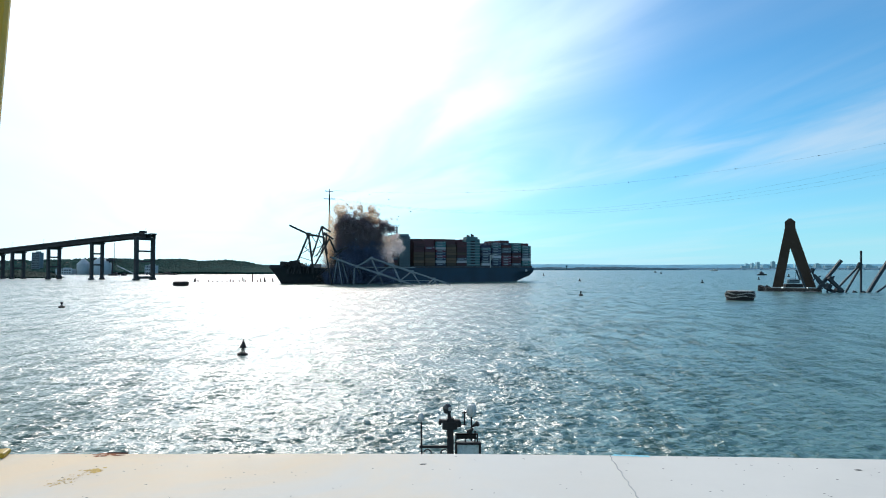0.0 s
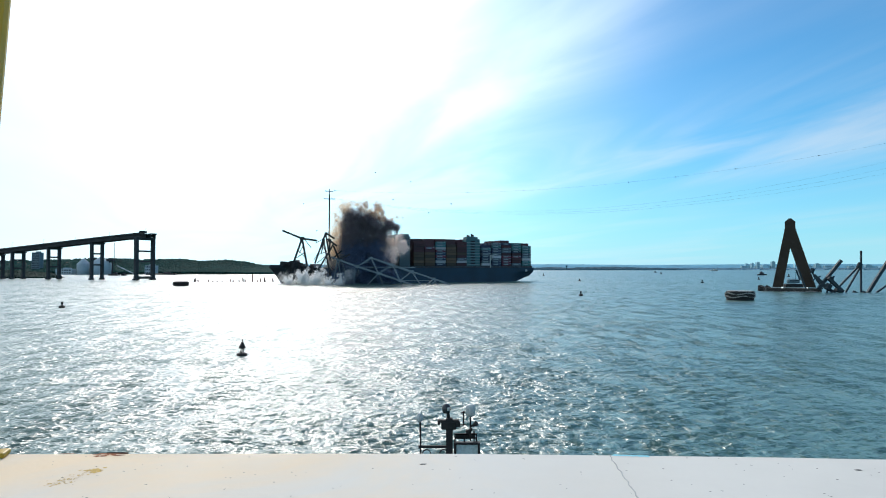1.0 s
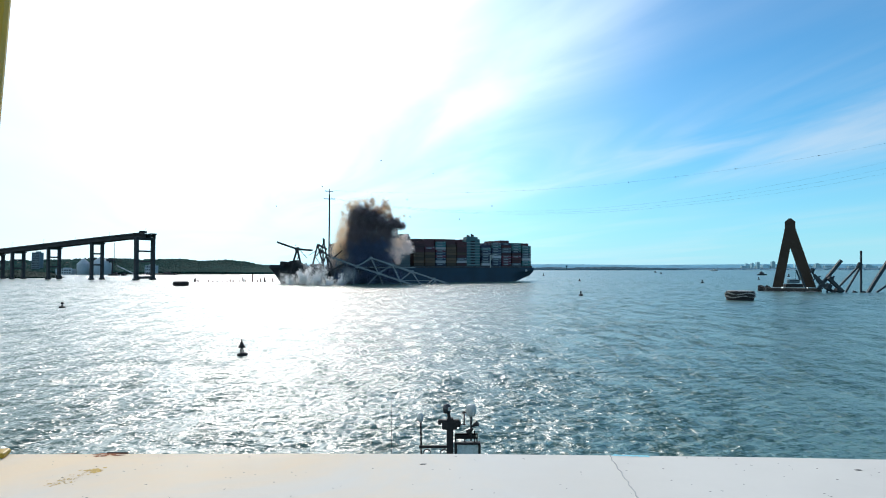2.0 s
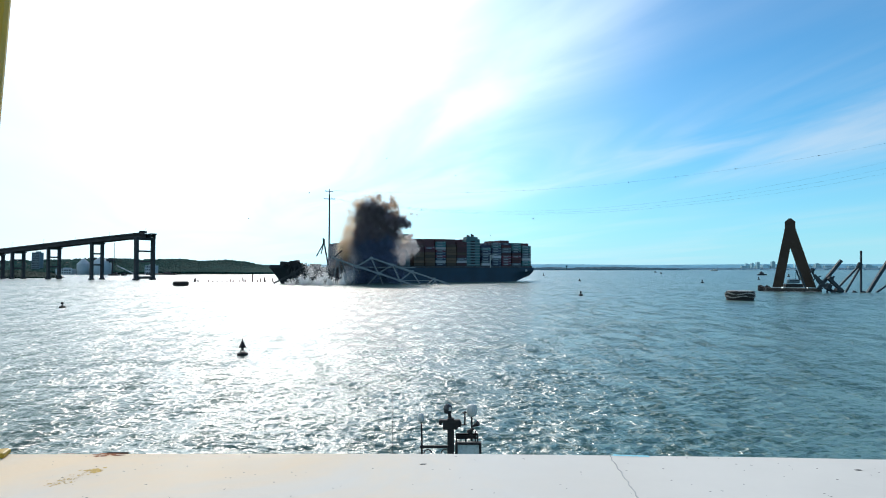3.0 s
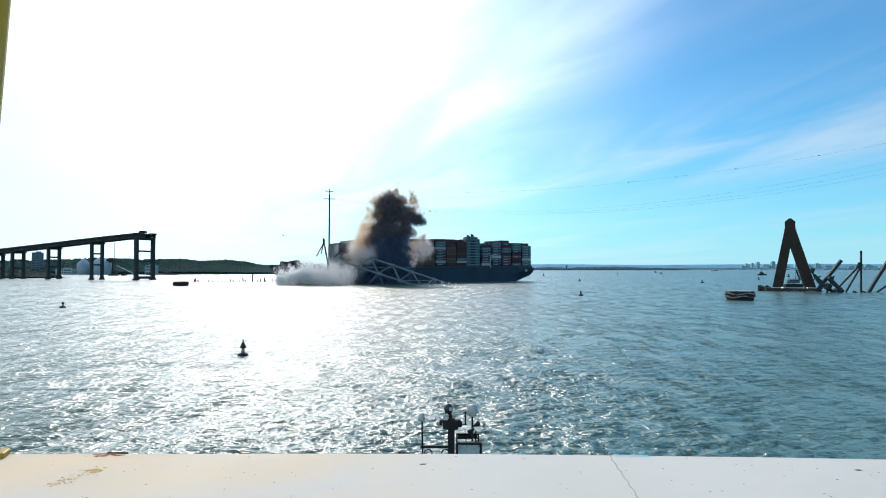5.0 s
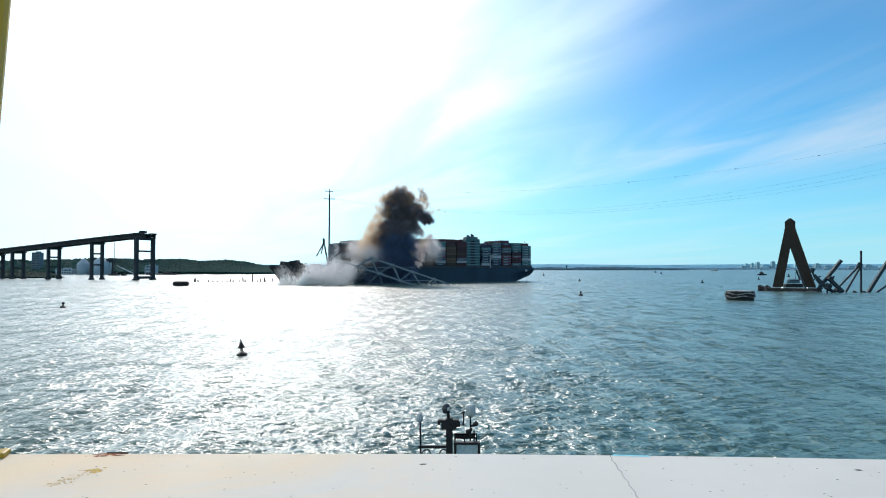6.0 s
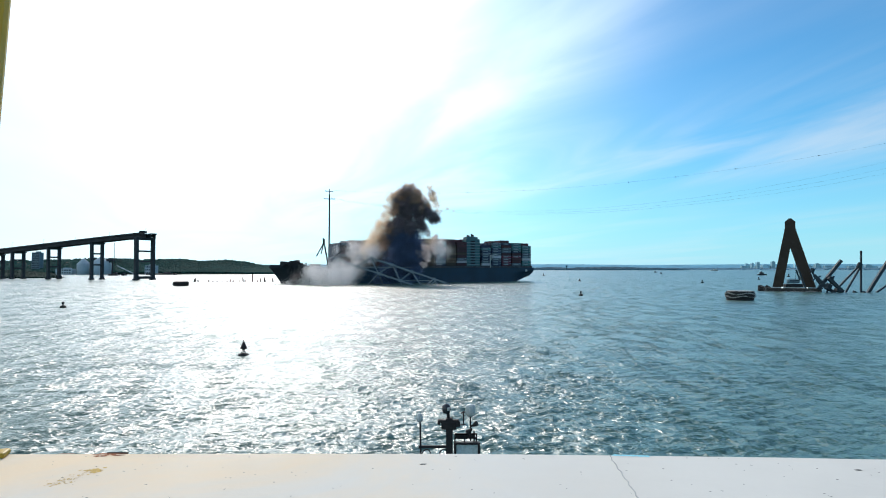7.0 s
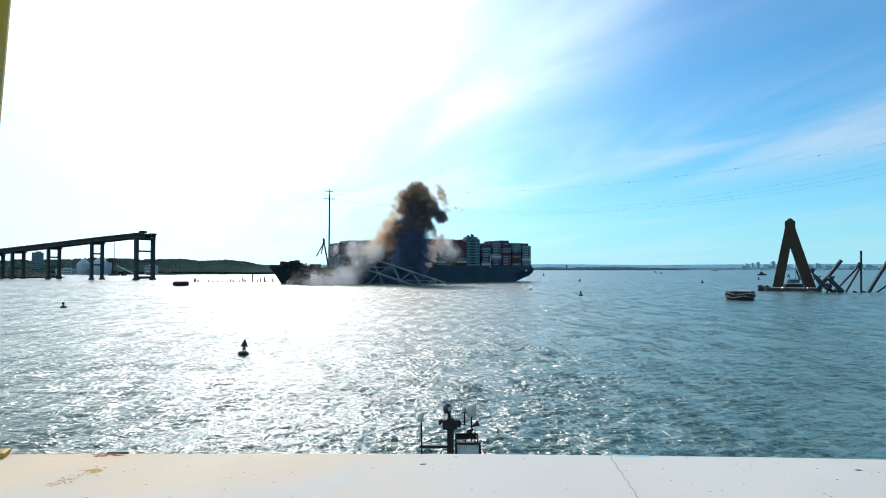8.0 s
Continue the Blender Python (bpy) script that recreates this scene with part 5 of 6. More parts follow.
def tug_alongside():
    ob = stand("moored_tug", "black tug mast with lamps and white domes", "boat", tuple(TUG))
    P = lambda p: Vector(p) - TUG
    bm = bmesh.new()
    box(bm, (0, 2, 1.2), (7, 22, 3.4), None, 0.8)
    part("hull", bm, BLACK_STEEL, ob)
    bm = bmesh.new()
    box(bm, (0, 0, 5.6), (4.6, 4.6, 6.0), None, 0.25)
    part("wheelhouse", bm, HOUSE_WHITE, ob)
    roof = 8.5
    bm = bmesh.new()
    c = P((0.30, 26.00, 11.11))
    box(bm, (c.x, 0, (roof + c.z + 0.7) / 2), (0.27, 0.27, c.z + 0.7 - roof), None, 0.03)
    part("mast", bm, BLACK_STEEL, ob)
    bm = bmesh.new()
    h = P((0.28, 26.00, 11.52))
    box(bm, h, (0.62, 0.3, 0.36), None, 0.06)
    box(bm, h + Vector((-0.02, 0, 0.16)), (0.86, 0.26, 0.12), None, 0.03)
    box(bm, h + Vector((0.36, -0.05, 0.05)), (0.2, 0.2, 0.24), None, 0.05)
    box(bm, h + Vector((-0.4, -0.05, 0.12)), (0.12, 0.2, 0.2), None, 0.04)
    part("crosstree", bm, BLACK_STEEL, ob)
    lamp = P((0.18, 26.00, 12.17))
    bm = bmesh.new()
    turned(bm, [(0.02, -0.2), (0.15, -0.16), (0.18, 0.0), (0.17, 0.1), (0.11, 0.18), (0.02, 0.21)], 18, lamp)
    light = part("searchlight", bm, GLASS_DARK, ob, "dark glass searchlight", smooth=True)
    bm = bmesh.new()
    box(bm, lamp + Vector((0.09, -0.15, 0.02)), (0.11, 0.06, 0.14), None, 0.02)
    part("lamp_reflector", bm, DOME_WHITE, light, "bright white lamp face")
    bm = bmesh.new()
    rod(bm, lamp + Vector((0.1, 0, -0.45)), lamp + Vector((0.06, 0, -0.15)), 0.08, 0.06)
    part("lamp_bracket", bm, BLACK_STEEL, light)
    d = P((1.16, 26.00, 12.12))
    bm = bmesh.new()
    turned(bm, [(0.06, -0.27), (0.17, -0.22), (0.205, -0.12), (0.205, 0.1), (0.17, 0.2), (0.05, 0.24)], 20, d)
    part("satellite_dome", bm, DOME_WHITE, ob, "white satellite dome", smooth=True)
    bm = bmesh.new()
    rod(bm, d + Vector((0, 0, -0.25)), d + Vector((0, 0, -1.25)), 0.035, 0.035, 8)
    rod(bm, d + Vector((-0.28, 0, -0.05)), d + Vector((-0.28, 0, -0.62)), 0.03, 0.03, 8)
    beam(bm, d + Vector((-0.45, 0, -0.6)), d + Vector((-0.2, 0, -0.6)), 0.04)
    beam(bm, d + Vector((-0.38, 0, -0.12)), d + Vector((-0.15, 0, -0.08)), 0.05)
    part("dome_pole", bm, BLACK_STEEL, ob)
    bm = bmesh.new()
    rod(bm, d + Vector((0.02, -0.05, -0.66)), d + Vector((0.26, -0.15, -0.5)), 0.03, 0.11, 12)
    rod(bm, d + Vector((-0.12, -0.05, -0.9)), d + Vector((0.06, -0.15, -0.72)), 0.12, 0.04, 12)
    part("horn", bm, BLACK_STEEL, ob)
    l = P((-0.91, 26.00, 11.82))
    bm = bmesh.new()
    turned(bm, [(0.04, -0.19), (0.13, -0.14), (0.14, 0.0), (0.1, 0.14), (0.03, 0.18)], 16, l)
    part("antenna_dome", bm, DOME_WHITE, ob, "small white antenna dome", smooth=True)
    bm = bmesh.new()
    rod(bm, l + Vector((0.02, 0, -0.15)), (l.x + 0.07, 0, roof), 0.035, 0.045, 8)
    beam(bm, (l.x - 0.05, 0, P((-0.85, 26.00, 10.63)).z), (c.x, 0, P((-0.85, 26.00, 10.63)).z), 0.07, 0.11)
    part("antenna_pole", bm, BLACK_STEEL, ob)
    bm = bmesh.new()
    for cx in (757, 787):
        for k in range(10):
            a0, a1 = math.pi * k / 10, math.pi * (k + 1) / 10
            o = P((0.07, 26.00, 10.36)) + Vector(((cx - 787) * 0.0234, 0, 0))
            rod(bm, o + Vector((0.16 * math.cos(a0), 0, 0.16 * math.sin(a0))), o + Vector((0.16 * math.cos(a1), 0, 0.16 * math.sin(a1))), 0.025, 0.025, 6)
    part("cable_loop", bm, BLACK_STEEL, ob)
    # housing with a pale screen
    s = P((1.01, 26.00, 10.54))
    bm = bmesh.new()
    for dx, dz, w, h in ((0, 0.24, 1.05, 0.07), (-0.48, -0.1, 0.09, 0.75), (0.5, -0.1, 0.07, 0.75), (0, -0.45, 1.05, 0.08)):
        box(bm, s + Vector((dx, 0, dz)), (w, 0.3, h), None, 0.015)
    box(bm, s + Vector((0, 0.1, -0.1)), (0.95, 0.1, 0.7))
    box(bm, (s.x, 0, (roof + s.z - 0.45) / 2), (0.9, 0.4, s.z - 0.45 - roof))
    case = part("housing", bm, BLACK_STEEL, ob)
    bm = bmesh.new()
    box(bm, s + Vector((0.01, 0.02, -0.1)), (0.87, 0.1, 0.58))
    part("screen", bm, PANEL, case, "pale blue-grey panel")
    bm = bmesh.new()
    for z in (0.42, 0.58):
        beam(bm, s + Vector((-0.5, 0.1, z)), s + Vector((0.4, 0.1, z)), 0.06)
    for x in (-0.48, -0.1, 0.3, 0.4):
        beam(bm, s + Vector((x, 0.1, 0.25)), s + Vector((x, 0.1, 0.72 if x == 0.3 else 0.6)), 0.05)
    box(bm, s + Vector((-0.05, 0.1, 0.5)), (0.8, 0.06, 0.18))
    part("rail_rack", bm, BLACK_STEEL, ob)
    bm = bmesh.new()
    w = P((-2.08, 26.00, 12.72))
    rod(bm, (w.x, 0, roof), w, 0.012, 0.006, 6)
    part("whip_aerial", bm, TRUSS_DARK, ob)
    return ob


tug = tug_alongside()


# ------------------------------------------------------------ smoke and spray in drifting pieces
def specks(name, material, points, size, rng):
    """A mesh of small three-cornered specks, one round each point, turned at random."""
    n = len(points)
    a = rng.normal(size=(n, 3))
    a /= np.linalg.norm(a, axis=1)[:, None]
    b = np.cross(a, rng.normal(size=(n, 3)))
    b /= np.linalg.norm(b, axis=1)[:, None]
    s = size * rng.uniform(0.6, 1.4, (n, 1))
    verts = np.stack([points + a * s, points - 0.5 * a * s + 0.87 * b * s, points - 0.5 * a * s - 0.87 * b * s], 1).reshape(-1, 3)
    data = bpy.data.meshes.new(name)
    data.vertices.add(3 * n)
    data.vertices.foreach_set("co", verts.ravel())
    data.loops.add(3 * n)
    data.loops.foreach_set("vertex_index", np.arange(3 * n))
    data.polygons.add(n)
    data.polygons.foreach_set("loop_start", np.arange(0, 3 * n, 3))
    data.polygons.foreach_set("loop_total", np.full(n, 3))
    data.update()
    data.materials.append(material)
    return data


def puff_mesh(name, seed, material, count, lobes=26, soft=0.17, size=0.032):
    """A billow: lobes of specks crowded into a ball of about one metre, thinning out at the rim."""
    rng = np.random.default_rng(seed)
    mid = rng.normal(size=(lobes, 3))
    mid *= (rng.random(lobes) ** 0.45 * 0.78 / np.linalg.norm(mid, axis=1))[:, None]
    wide = soft * rng.uniform(0.55, 1.5, lobes)
    pick = rng.choice(lobes, count, p=wide ** 1.6 / np.sum(wide ** 1.6))
    return specks(name, material, mid[pick] + rng.normal(size=(count, 3)) * wide[pick][:, None], size, rng)


def burst_mesh(name, seed, material, count, size=0.03):
    """A splash: jets of clotted drops thrown up and out from the middle, over a crowded foot."""
    rng = np.random.default_rng(seed)
    jets, clots = 13, 6
    way = np.stack([rng.normal(-0.12, 0.62, jets), rng.normal(0, 0.5, jets), rng.uniform(0.5, 1.55, jets)], -1)
    far = (np.arange(clots) + rng.random((jets, clots))) / clots
    mid = (way[:, None, :] * far[..., None] + rng.normal(0, 0.05, (jets, clots, 3))).reshape(-1, 3)
    wide = ((0.13 - 0.06 * far) * rng.uniform(0.6, 1.4, far.shape)).reshape(-1)
    pick = rng.choice(len(mid), count, p=wide ** 2 / np.sum(wide ** 2))
    jet = mid[pick] + rng.normal(size=(count, 3)) * wide[pick][:, None]
    jet[:, 2] -= 0.55
    foot = rng.normal(size=(count // 3, 3)) * (0.5, 0.4, 0.2) + (0, 0, -0.5)
    return specks(name, material, np.concatenate([jet, foot]), size, rng)


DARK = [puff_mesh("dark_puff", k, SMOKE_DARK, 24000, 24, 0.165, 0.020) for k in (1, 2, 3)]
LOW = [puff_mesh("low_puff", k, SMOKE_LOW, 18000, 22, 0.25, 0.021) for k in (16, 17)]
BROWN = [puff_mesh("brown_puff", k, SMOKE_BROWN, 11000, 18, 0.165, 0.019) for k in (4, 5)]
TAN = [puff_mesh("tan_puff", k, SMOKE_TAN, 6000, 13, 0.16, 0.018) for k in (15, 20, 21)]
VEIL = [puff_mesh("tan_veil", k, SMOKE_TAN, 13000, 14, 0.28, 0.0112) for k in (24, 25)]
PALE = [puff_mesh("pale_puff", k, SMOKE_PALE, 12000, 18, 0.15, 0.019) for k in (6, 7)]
MIST = [puff_mesh("mist", k, MIST_SPECKS, 18000, 18, 0.27, 0.0112) for k in (8, 9)]
GRIT = [puff_mesh("dust_puff", k, DUST, 11000, 18, 0.26, 0.015) for k in (22, 23)]
SPRAYS = [burst_mesh("spray_burst", k, SPRAY, 24000, 0.020) for k in (10, 11, 12)]
FOAM = [puff_mesh("spray_haze", k, SPRAY, 7000, 16, 0.22, 0.012) for k in (13, 14)]

SMOKE_AT = Vector((-85.0, 634.0, 0.0))
smoke = stand("smoke_cloud", "dark brown-edged smoke cloud billowing over the wreck", "smoke", tuple(SMOKE_AT))
SPRAY_AT = Vector((-130.0, 600.0, 0.0))
spray = stand("water_splash", "white splash of spray thrown up by falling steel", "splash", tuple(SPRAY_AT))


def puff(family, n, size, parent, squash=1.0):
    ob = new(family[n % len(family)].name.split(".")[0], family[n % len(family)])
    ob.parent = parent
    ob.scale = (size, size, size * squash)
    return ob


# billows: family, radius, start and end in metres across, along and up
BILLOWS = [
    (DARK, 11.1, (-92.9, 634.0, 62.2), (-25.9, 630.0, 91.1)),
    (DARK, 13.0, (-81.3, 632.0, 55.3), (-20.2, 628.0, 81.4)),
    (DARK, 13.0, (-98.0, 638.0, 52.8), (-31.7, 634.0, 77.5)),
    (DARK, 11.7, (-68.6, 630.0, 52.3), (-10.6, 626.0, 73.3)),
    (DARK, 7.2, (-59.5, 628.0, 56.7), (-2.8, 624.0, 67.6)),
    (DARK, 7.2, (-102.0, 638.0, 61.3), (-35.1, 634.0, 86.5)),
    (DARK, 5.9, (-52.7, 628.0, 55.0), (-0.6, 624.0, 64.3)),
    (BROWN, 7.8, (-88.8, 646.0, 61.3), (-23.3, 622.0, 95.2)),
    (BROWN, 7.2, (-95.8, 646.0, 59.0), (-31.8, 624.0, 91.0)),
    (BROWN, 5.9, (-78.7, 634.0, 67.3), (-15.8, 630.0, 88.3)),
    (BROWN, 5.9, (-105.2, 640.0, 57.4), (-40.9, 636.0, 74.2)),
    (BROWN, 5.2, (-67.4, 634.0, 62.7), (-9.0, 630.0, 80.5)),
    (DARK, 10.4, (-89.9, 637.0, 57.3), (-24.9, 633.0, 79.6)),
    (DARK, 9.8, (-79.0, 636.0, 58.3), (-16.9, 632.0, 72.8)),
    (DARK, 9.1, (-94.4, 637.0, 48.2), (-30.5, 633.0, 69.4)),
    (DARK, 9.8, (-101.1, 636.0, 47.0), (-39.5, 632.0, 60.3)),
    (DARK, 9.1, (-102.6, 638.0, 37.9), (-44.2, 634.0, 49.1)),
    (DARK, 7.8, (-88.9, 630.0, 50.1), (-23.5, 626.0, 53.2)),
    (BROWN, 8.5, (-96.9, 646.0, 50.9), (-40.1, 624.0, 76.5)),
    (BROWN, 7.8, (-83.1, 646.0, 56.7), (-19.9, 620.0, 87.2)),
    (BROWN, 7.8, (-71.5, 646.0, 50.9), (-10.0, 620.0, 78.4)),
    (BROWN, 7.8, (-98.1, 646.0, 38.2), (-46.0, 628.0, 55.6)),
    (BROWN, 7.2, (-99.2, 646.0, 29.0), (-50.5, 628.0, 43.2)),
    (DARK, 13.0, (-78.7, 634.0, 44.0), (-23.6, 630.0, 62.4)),
    (DARK, 13.0, (-96.3, 638.0, 41.4), (-31.7, 634.0, 58.2)),
    (DARK, 9.8, (-65.3, 630.0, 42.2), (-15.7, 626.0, 58.8)),
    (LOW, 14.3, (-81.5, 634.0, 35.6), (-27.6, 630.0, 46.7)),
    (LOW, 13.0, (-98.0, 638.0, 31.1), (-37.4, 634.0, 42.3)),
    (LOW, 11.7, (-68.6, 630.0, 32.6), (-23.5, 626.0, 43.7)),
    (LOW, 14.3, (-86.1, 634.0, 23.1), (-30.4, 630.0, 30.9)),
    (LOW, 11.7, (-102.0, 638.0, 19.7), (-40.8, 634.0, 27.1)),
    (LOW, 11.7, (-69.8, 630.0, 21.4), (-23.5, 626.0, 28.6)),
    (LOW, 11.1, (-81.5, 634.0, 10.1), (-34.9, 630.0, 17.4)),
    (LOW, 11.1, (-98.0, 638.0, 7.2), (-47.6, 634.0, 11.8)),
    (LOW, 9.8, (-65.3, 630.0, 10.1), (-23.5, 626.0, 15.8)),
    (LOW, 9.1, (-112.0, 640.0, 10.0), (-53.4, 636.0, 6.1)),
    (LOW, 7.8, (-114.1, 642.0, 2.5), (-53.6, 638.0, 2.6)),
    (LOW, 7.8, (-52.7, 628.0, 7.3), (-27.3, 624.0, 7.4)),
    (GRIT, 8.5, (-117.7, 640.0, 19.7), (-81.8, 636.0, 18.6)),
    (GRIT, 7.8, (-121.6, 642.0, 10.0), (-90.6, 638.0, 8.3)),
    (GRIT, 9.1, (-111.2, 642.0, 18.6), (-82.1, 638.0, 12.9)),
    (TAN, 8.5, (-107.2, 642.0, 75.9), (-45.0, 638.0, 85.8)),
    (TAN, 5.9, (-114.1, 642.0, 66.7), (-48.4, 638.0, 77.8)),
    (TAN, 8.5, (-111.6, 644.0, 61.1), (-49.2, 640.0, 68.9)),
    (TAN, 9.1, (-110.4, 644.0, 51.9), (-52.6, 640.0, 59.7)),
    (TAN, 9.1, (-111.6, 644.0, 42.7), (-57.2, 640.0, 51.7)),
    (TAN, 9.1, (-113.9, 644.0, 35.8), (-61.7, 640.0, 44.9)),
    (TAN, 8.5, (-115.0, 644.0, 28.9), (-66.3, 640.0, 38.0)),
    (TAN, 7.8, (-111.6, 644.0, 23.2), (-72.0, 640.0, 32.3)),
    (BROWN, 7.2, (-102.1, 642.0, 50.1), (-44.4, 638.0, 58.5)),
    (BROWN, 7.2, (-103.2, 642.0, 40.4), (-47.9, 638.0, 48.2)),
    (BROWN, 6.5, (-105.5, 642.0, 31.2), (-53.6, 638.0, 37.9)),
    (TAN, 5.2, (-99.5, 640.0, 79.2), (-36.4, 636.0, 94.7)),
    (TAN, 4.6, (-92.3, 638.0, 76.7), (-27.7, 634.0, 101.2)),
    (BROWN, 3.9, (-83.2, 638.0, 76.7), (-22.6, 634.0, 100.1)),
    (TAN, 5.2, (-80.9, 638.0, 72.1), (-18.1, 634.0, 95.6)),
    (TAN, 5.2, (-102.9, 640.0, 70.0), (-40.9, 636.0, 90.1)),
    (TAN, 3.9, (-75.2, 638.0, 68.7), (-12.5, 634.0, 89.3)),
    (BROWN, 6.5, (-102.1, 642.0, 69.0), (-38.7, 638.0, 90.4)),
    (BROWN, 5.9, (-86.3, 636.0, 70.8), (-28.8, 632.0, 98.7)),
    (BROWN, 5.9, (-73.3, 636.0, 64.0), (-18.1, 632.0, 93.1)),
    (TAN, 9.1, (-115.4, 646.0, 47.4), (-57.3, 642.0, 61.0)),
    (TAN, 9.1, (-116.5, 646.0, 38.2), (-64.2, 642.0, 49.5)),
    (TAN, 8.5, (-117.7, 646.0, 30.1), (-68.8, 642.0, 42.7)),
    (BROWN, 5.9, (-63.6, 636.0, 60.6), (-6.8, 632.0, 77.3)),
    (VEIL, 11.1, (-105.5, 642.0, 72.5), (-41.0, 638.0, 86.9)),
    (VEIL, 11.1, (-108.9, 642.0, 62.1), (-46.7, 638.0, 74.4)),
    (VEIL, 11.7, (-110.1, 642.0, 51.8), (-50.1, 638.0, 64.2)),
    (VEIL, 11.7, (-110.9, 640.0, 41.4), (-54.5, 636.0, 53.8)),
    (VEIL, 11.7, (-112.0, 640.0, 32.3), (-61.3, 636.0, 44.7)),
    (VEIL, 11.1, (-112.0, 640.0, 24.3), (-68.2, 636.0, 35.6)),
    (VEIL, 8.5, (-86.6, 638.0, 75.5), (-23.8, 634.0, 97.8)),
    (VEIL, 7.2, (-70.4, 636.0, 70.8), (-1.1, 632.0, 88.6)),
    (VEIL, 8.5, (-52.6, 626.0, 40.9), (-5.6, 622.0, 40.8)),
    (BROWN, 8.5, (-102.9, 640.0, 44.9), (-47.7, 636.0, 59.5)),
    (BROWN, 8.5, (-104.0, 640.0, 34.6), (-52.3, 636.0, 48.1)),
    (BROWN, 4.6, (-73.3, 636.0, 74.2), (-2.8, 632.0, 93.1)),
    (TAN, 5.9, (-71.6, 636.0, 70.8), (-1.1, 632.0, 88.6)),
    (TAN, 5.2, (-69.3, 636.0, 66.3), (0.6, 632.0, 82.3)),
    (TAN, 4.6, (-71.6, 636.0, 77.6), (-5.1, 632.0, 98.7)),
    (TAN, 5.2, (-70.4, 636.0, 73.1), (0.0, 632.0, 85.2)),
    (TAN, 4.6, (-67.0, 636.0, 64.0), (3.4, 632.0, 78.4)),
    (TAN, 3.9, (-57.8, 634.0, 62.7), (4.5, 630.0, 73.7)),
    (TAN, 2.6, (-52.1, 634.0, 65.0), (12.4, 630.0, 76.0)),
    (TAN, 1.6, (-46.3, 632.0, 64.8), (19.1, 628.0, 73.5)),
    (PALE, 7.8, (-53.8, 628.0, 43.8), (-7.8, 624.0, 35.3)),
    (PALE, 7.2, (-47.1, 628.0, 36.5), (-2.2, 624.0, 35.3)),
    (PALE, 5.9, (-43.7, 628.0, 41.0), (2.2, 624.0, 39.7)),
    (PALE, 6.5, (-55.5, 628.0, 29.8), (-10.6, 624.0, 26.9)),
    (PALE, 5.2, (-51.6, 628.0, 24.2), (-13.4, 624.0, 19.7)),
    (PALE, 4.6, (-58.3, 628.0, 51.1), (-8.9, 624.0, 50.9)),
    (TAN, 5.2, (-62.8, 628.0, 35.4), (-17.8, 624.0, 29.7)),
    (PALE, 3.3, (-66.1, 638.0, 69.9), (-10.8, 634.0, 86.5)),
    (PALE, 5.2, (-48.2, 628.0, 47.7), (-3.3, 624.0, 45.3)),
    (PALE, 4.6, (-41.5, 628.0, 34.3), (6.1, 624.0, 31.9)),
    (MIST, 7.8, (-47.0, 626.0, 35.3), (4.4, 622.0, 40.8)),
    (MIST, 10.4, (-101.6, 654.0, 36.1), (-83.6, 650.0, 36.0)),
    (MIST, 9.8, (-101.6, 654.0, 27.3), (-101.0, 650.0, 31.9)),
    (MIST, 11.1, (-89.4, 650.0, 27.3), (-69.8, 606.0, 29.4)),
    (MIST, 11.1, (-92.3, 650.0, 18.6), (-83.3, 606.0, 18.5)),
    (MIST, 9.1, (-98.7, 654.0, 36.1), (-104.5, 650.0, 36.0)),
    (MIST, 9.8, (-92.3, 650.0, 33.1), (-86.6, 610.0, 36.0)),
    (MIST, 10.4, (-83.6, 650.0, 27.3), (-64.8, 610.0, 33.8)),
    (MIST, 10.4, (-58.9, 634.0, 35.6), (6.0, 610.0, 32.2)),
    (TAN, 5.9, (-102.7, 646.0, 27.2), (-79.7, 642.0, 32.3)),
    (PALE, 6.5, (-102.7, 646.0, 23.2), (-91.2, 642.0, 30.0)),
    (PALE, 6.5, (-96.9, 646.0, 21.5), (-76.8, 642.0, 34.6)),
    (MIST, 9.8, (-98.1, 650.0, 9.9), (-93.1, 606.0, 9.9)),
]
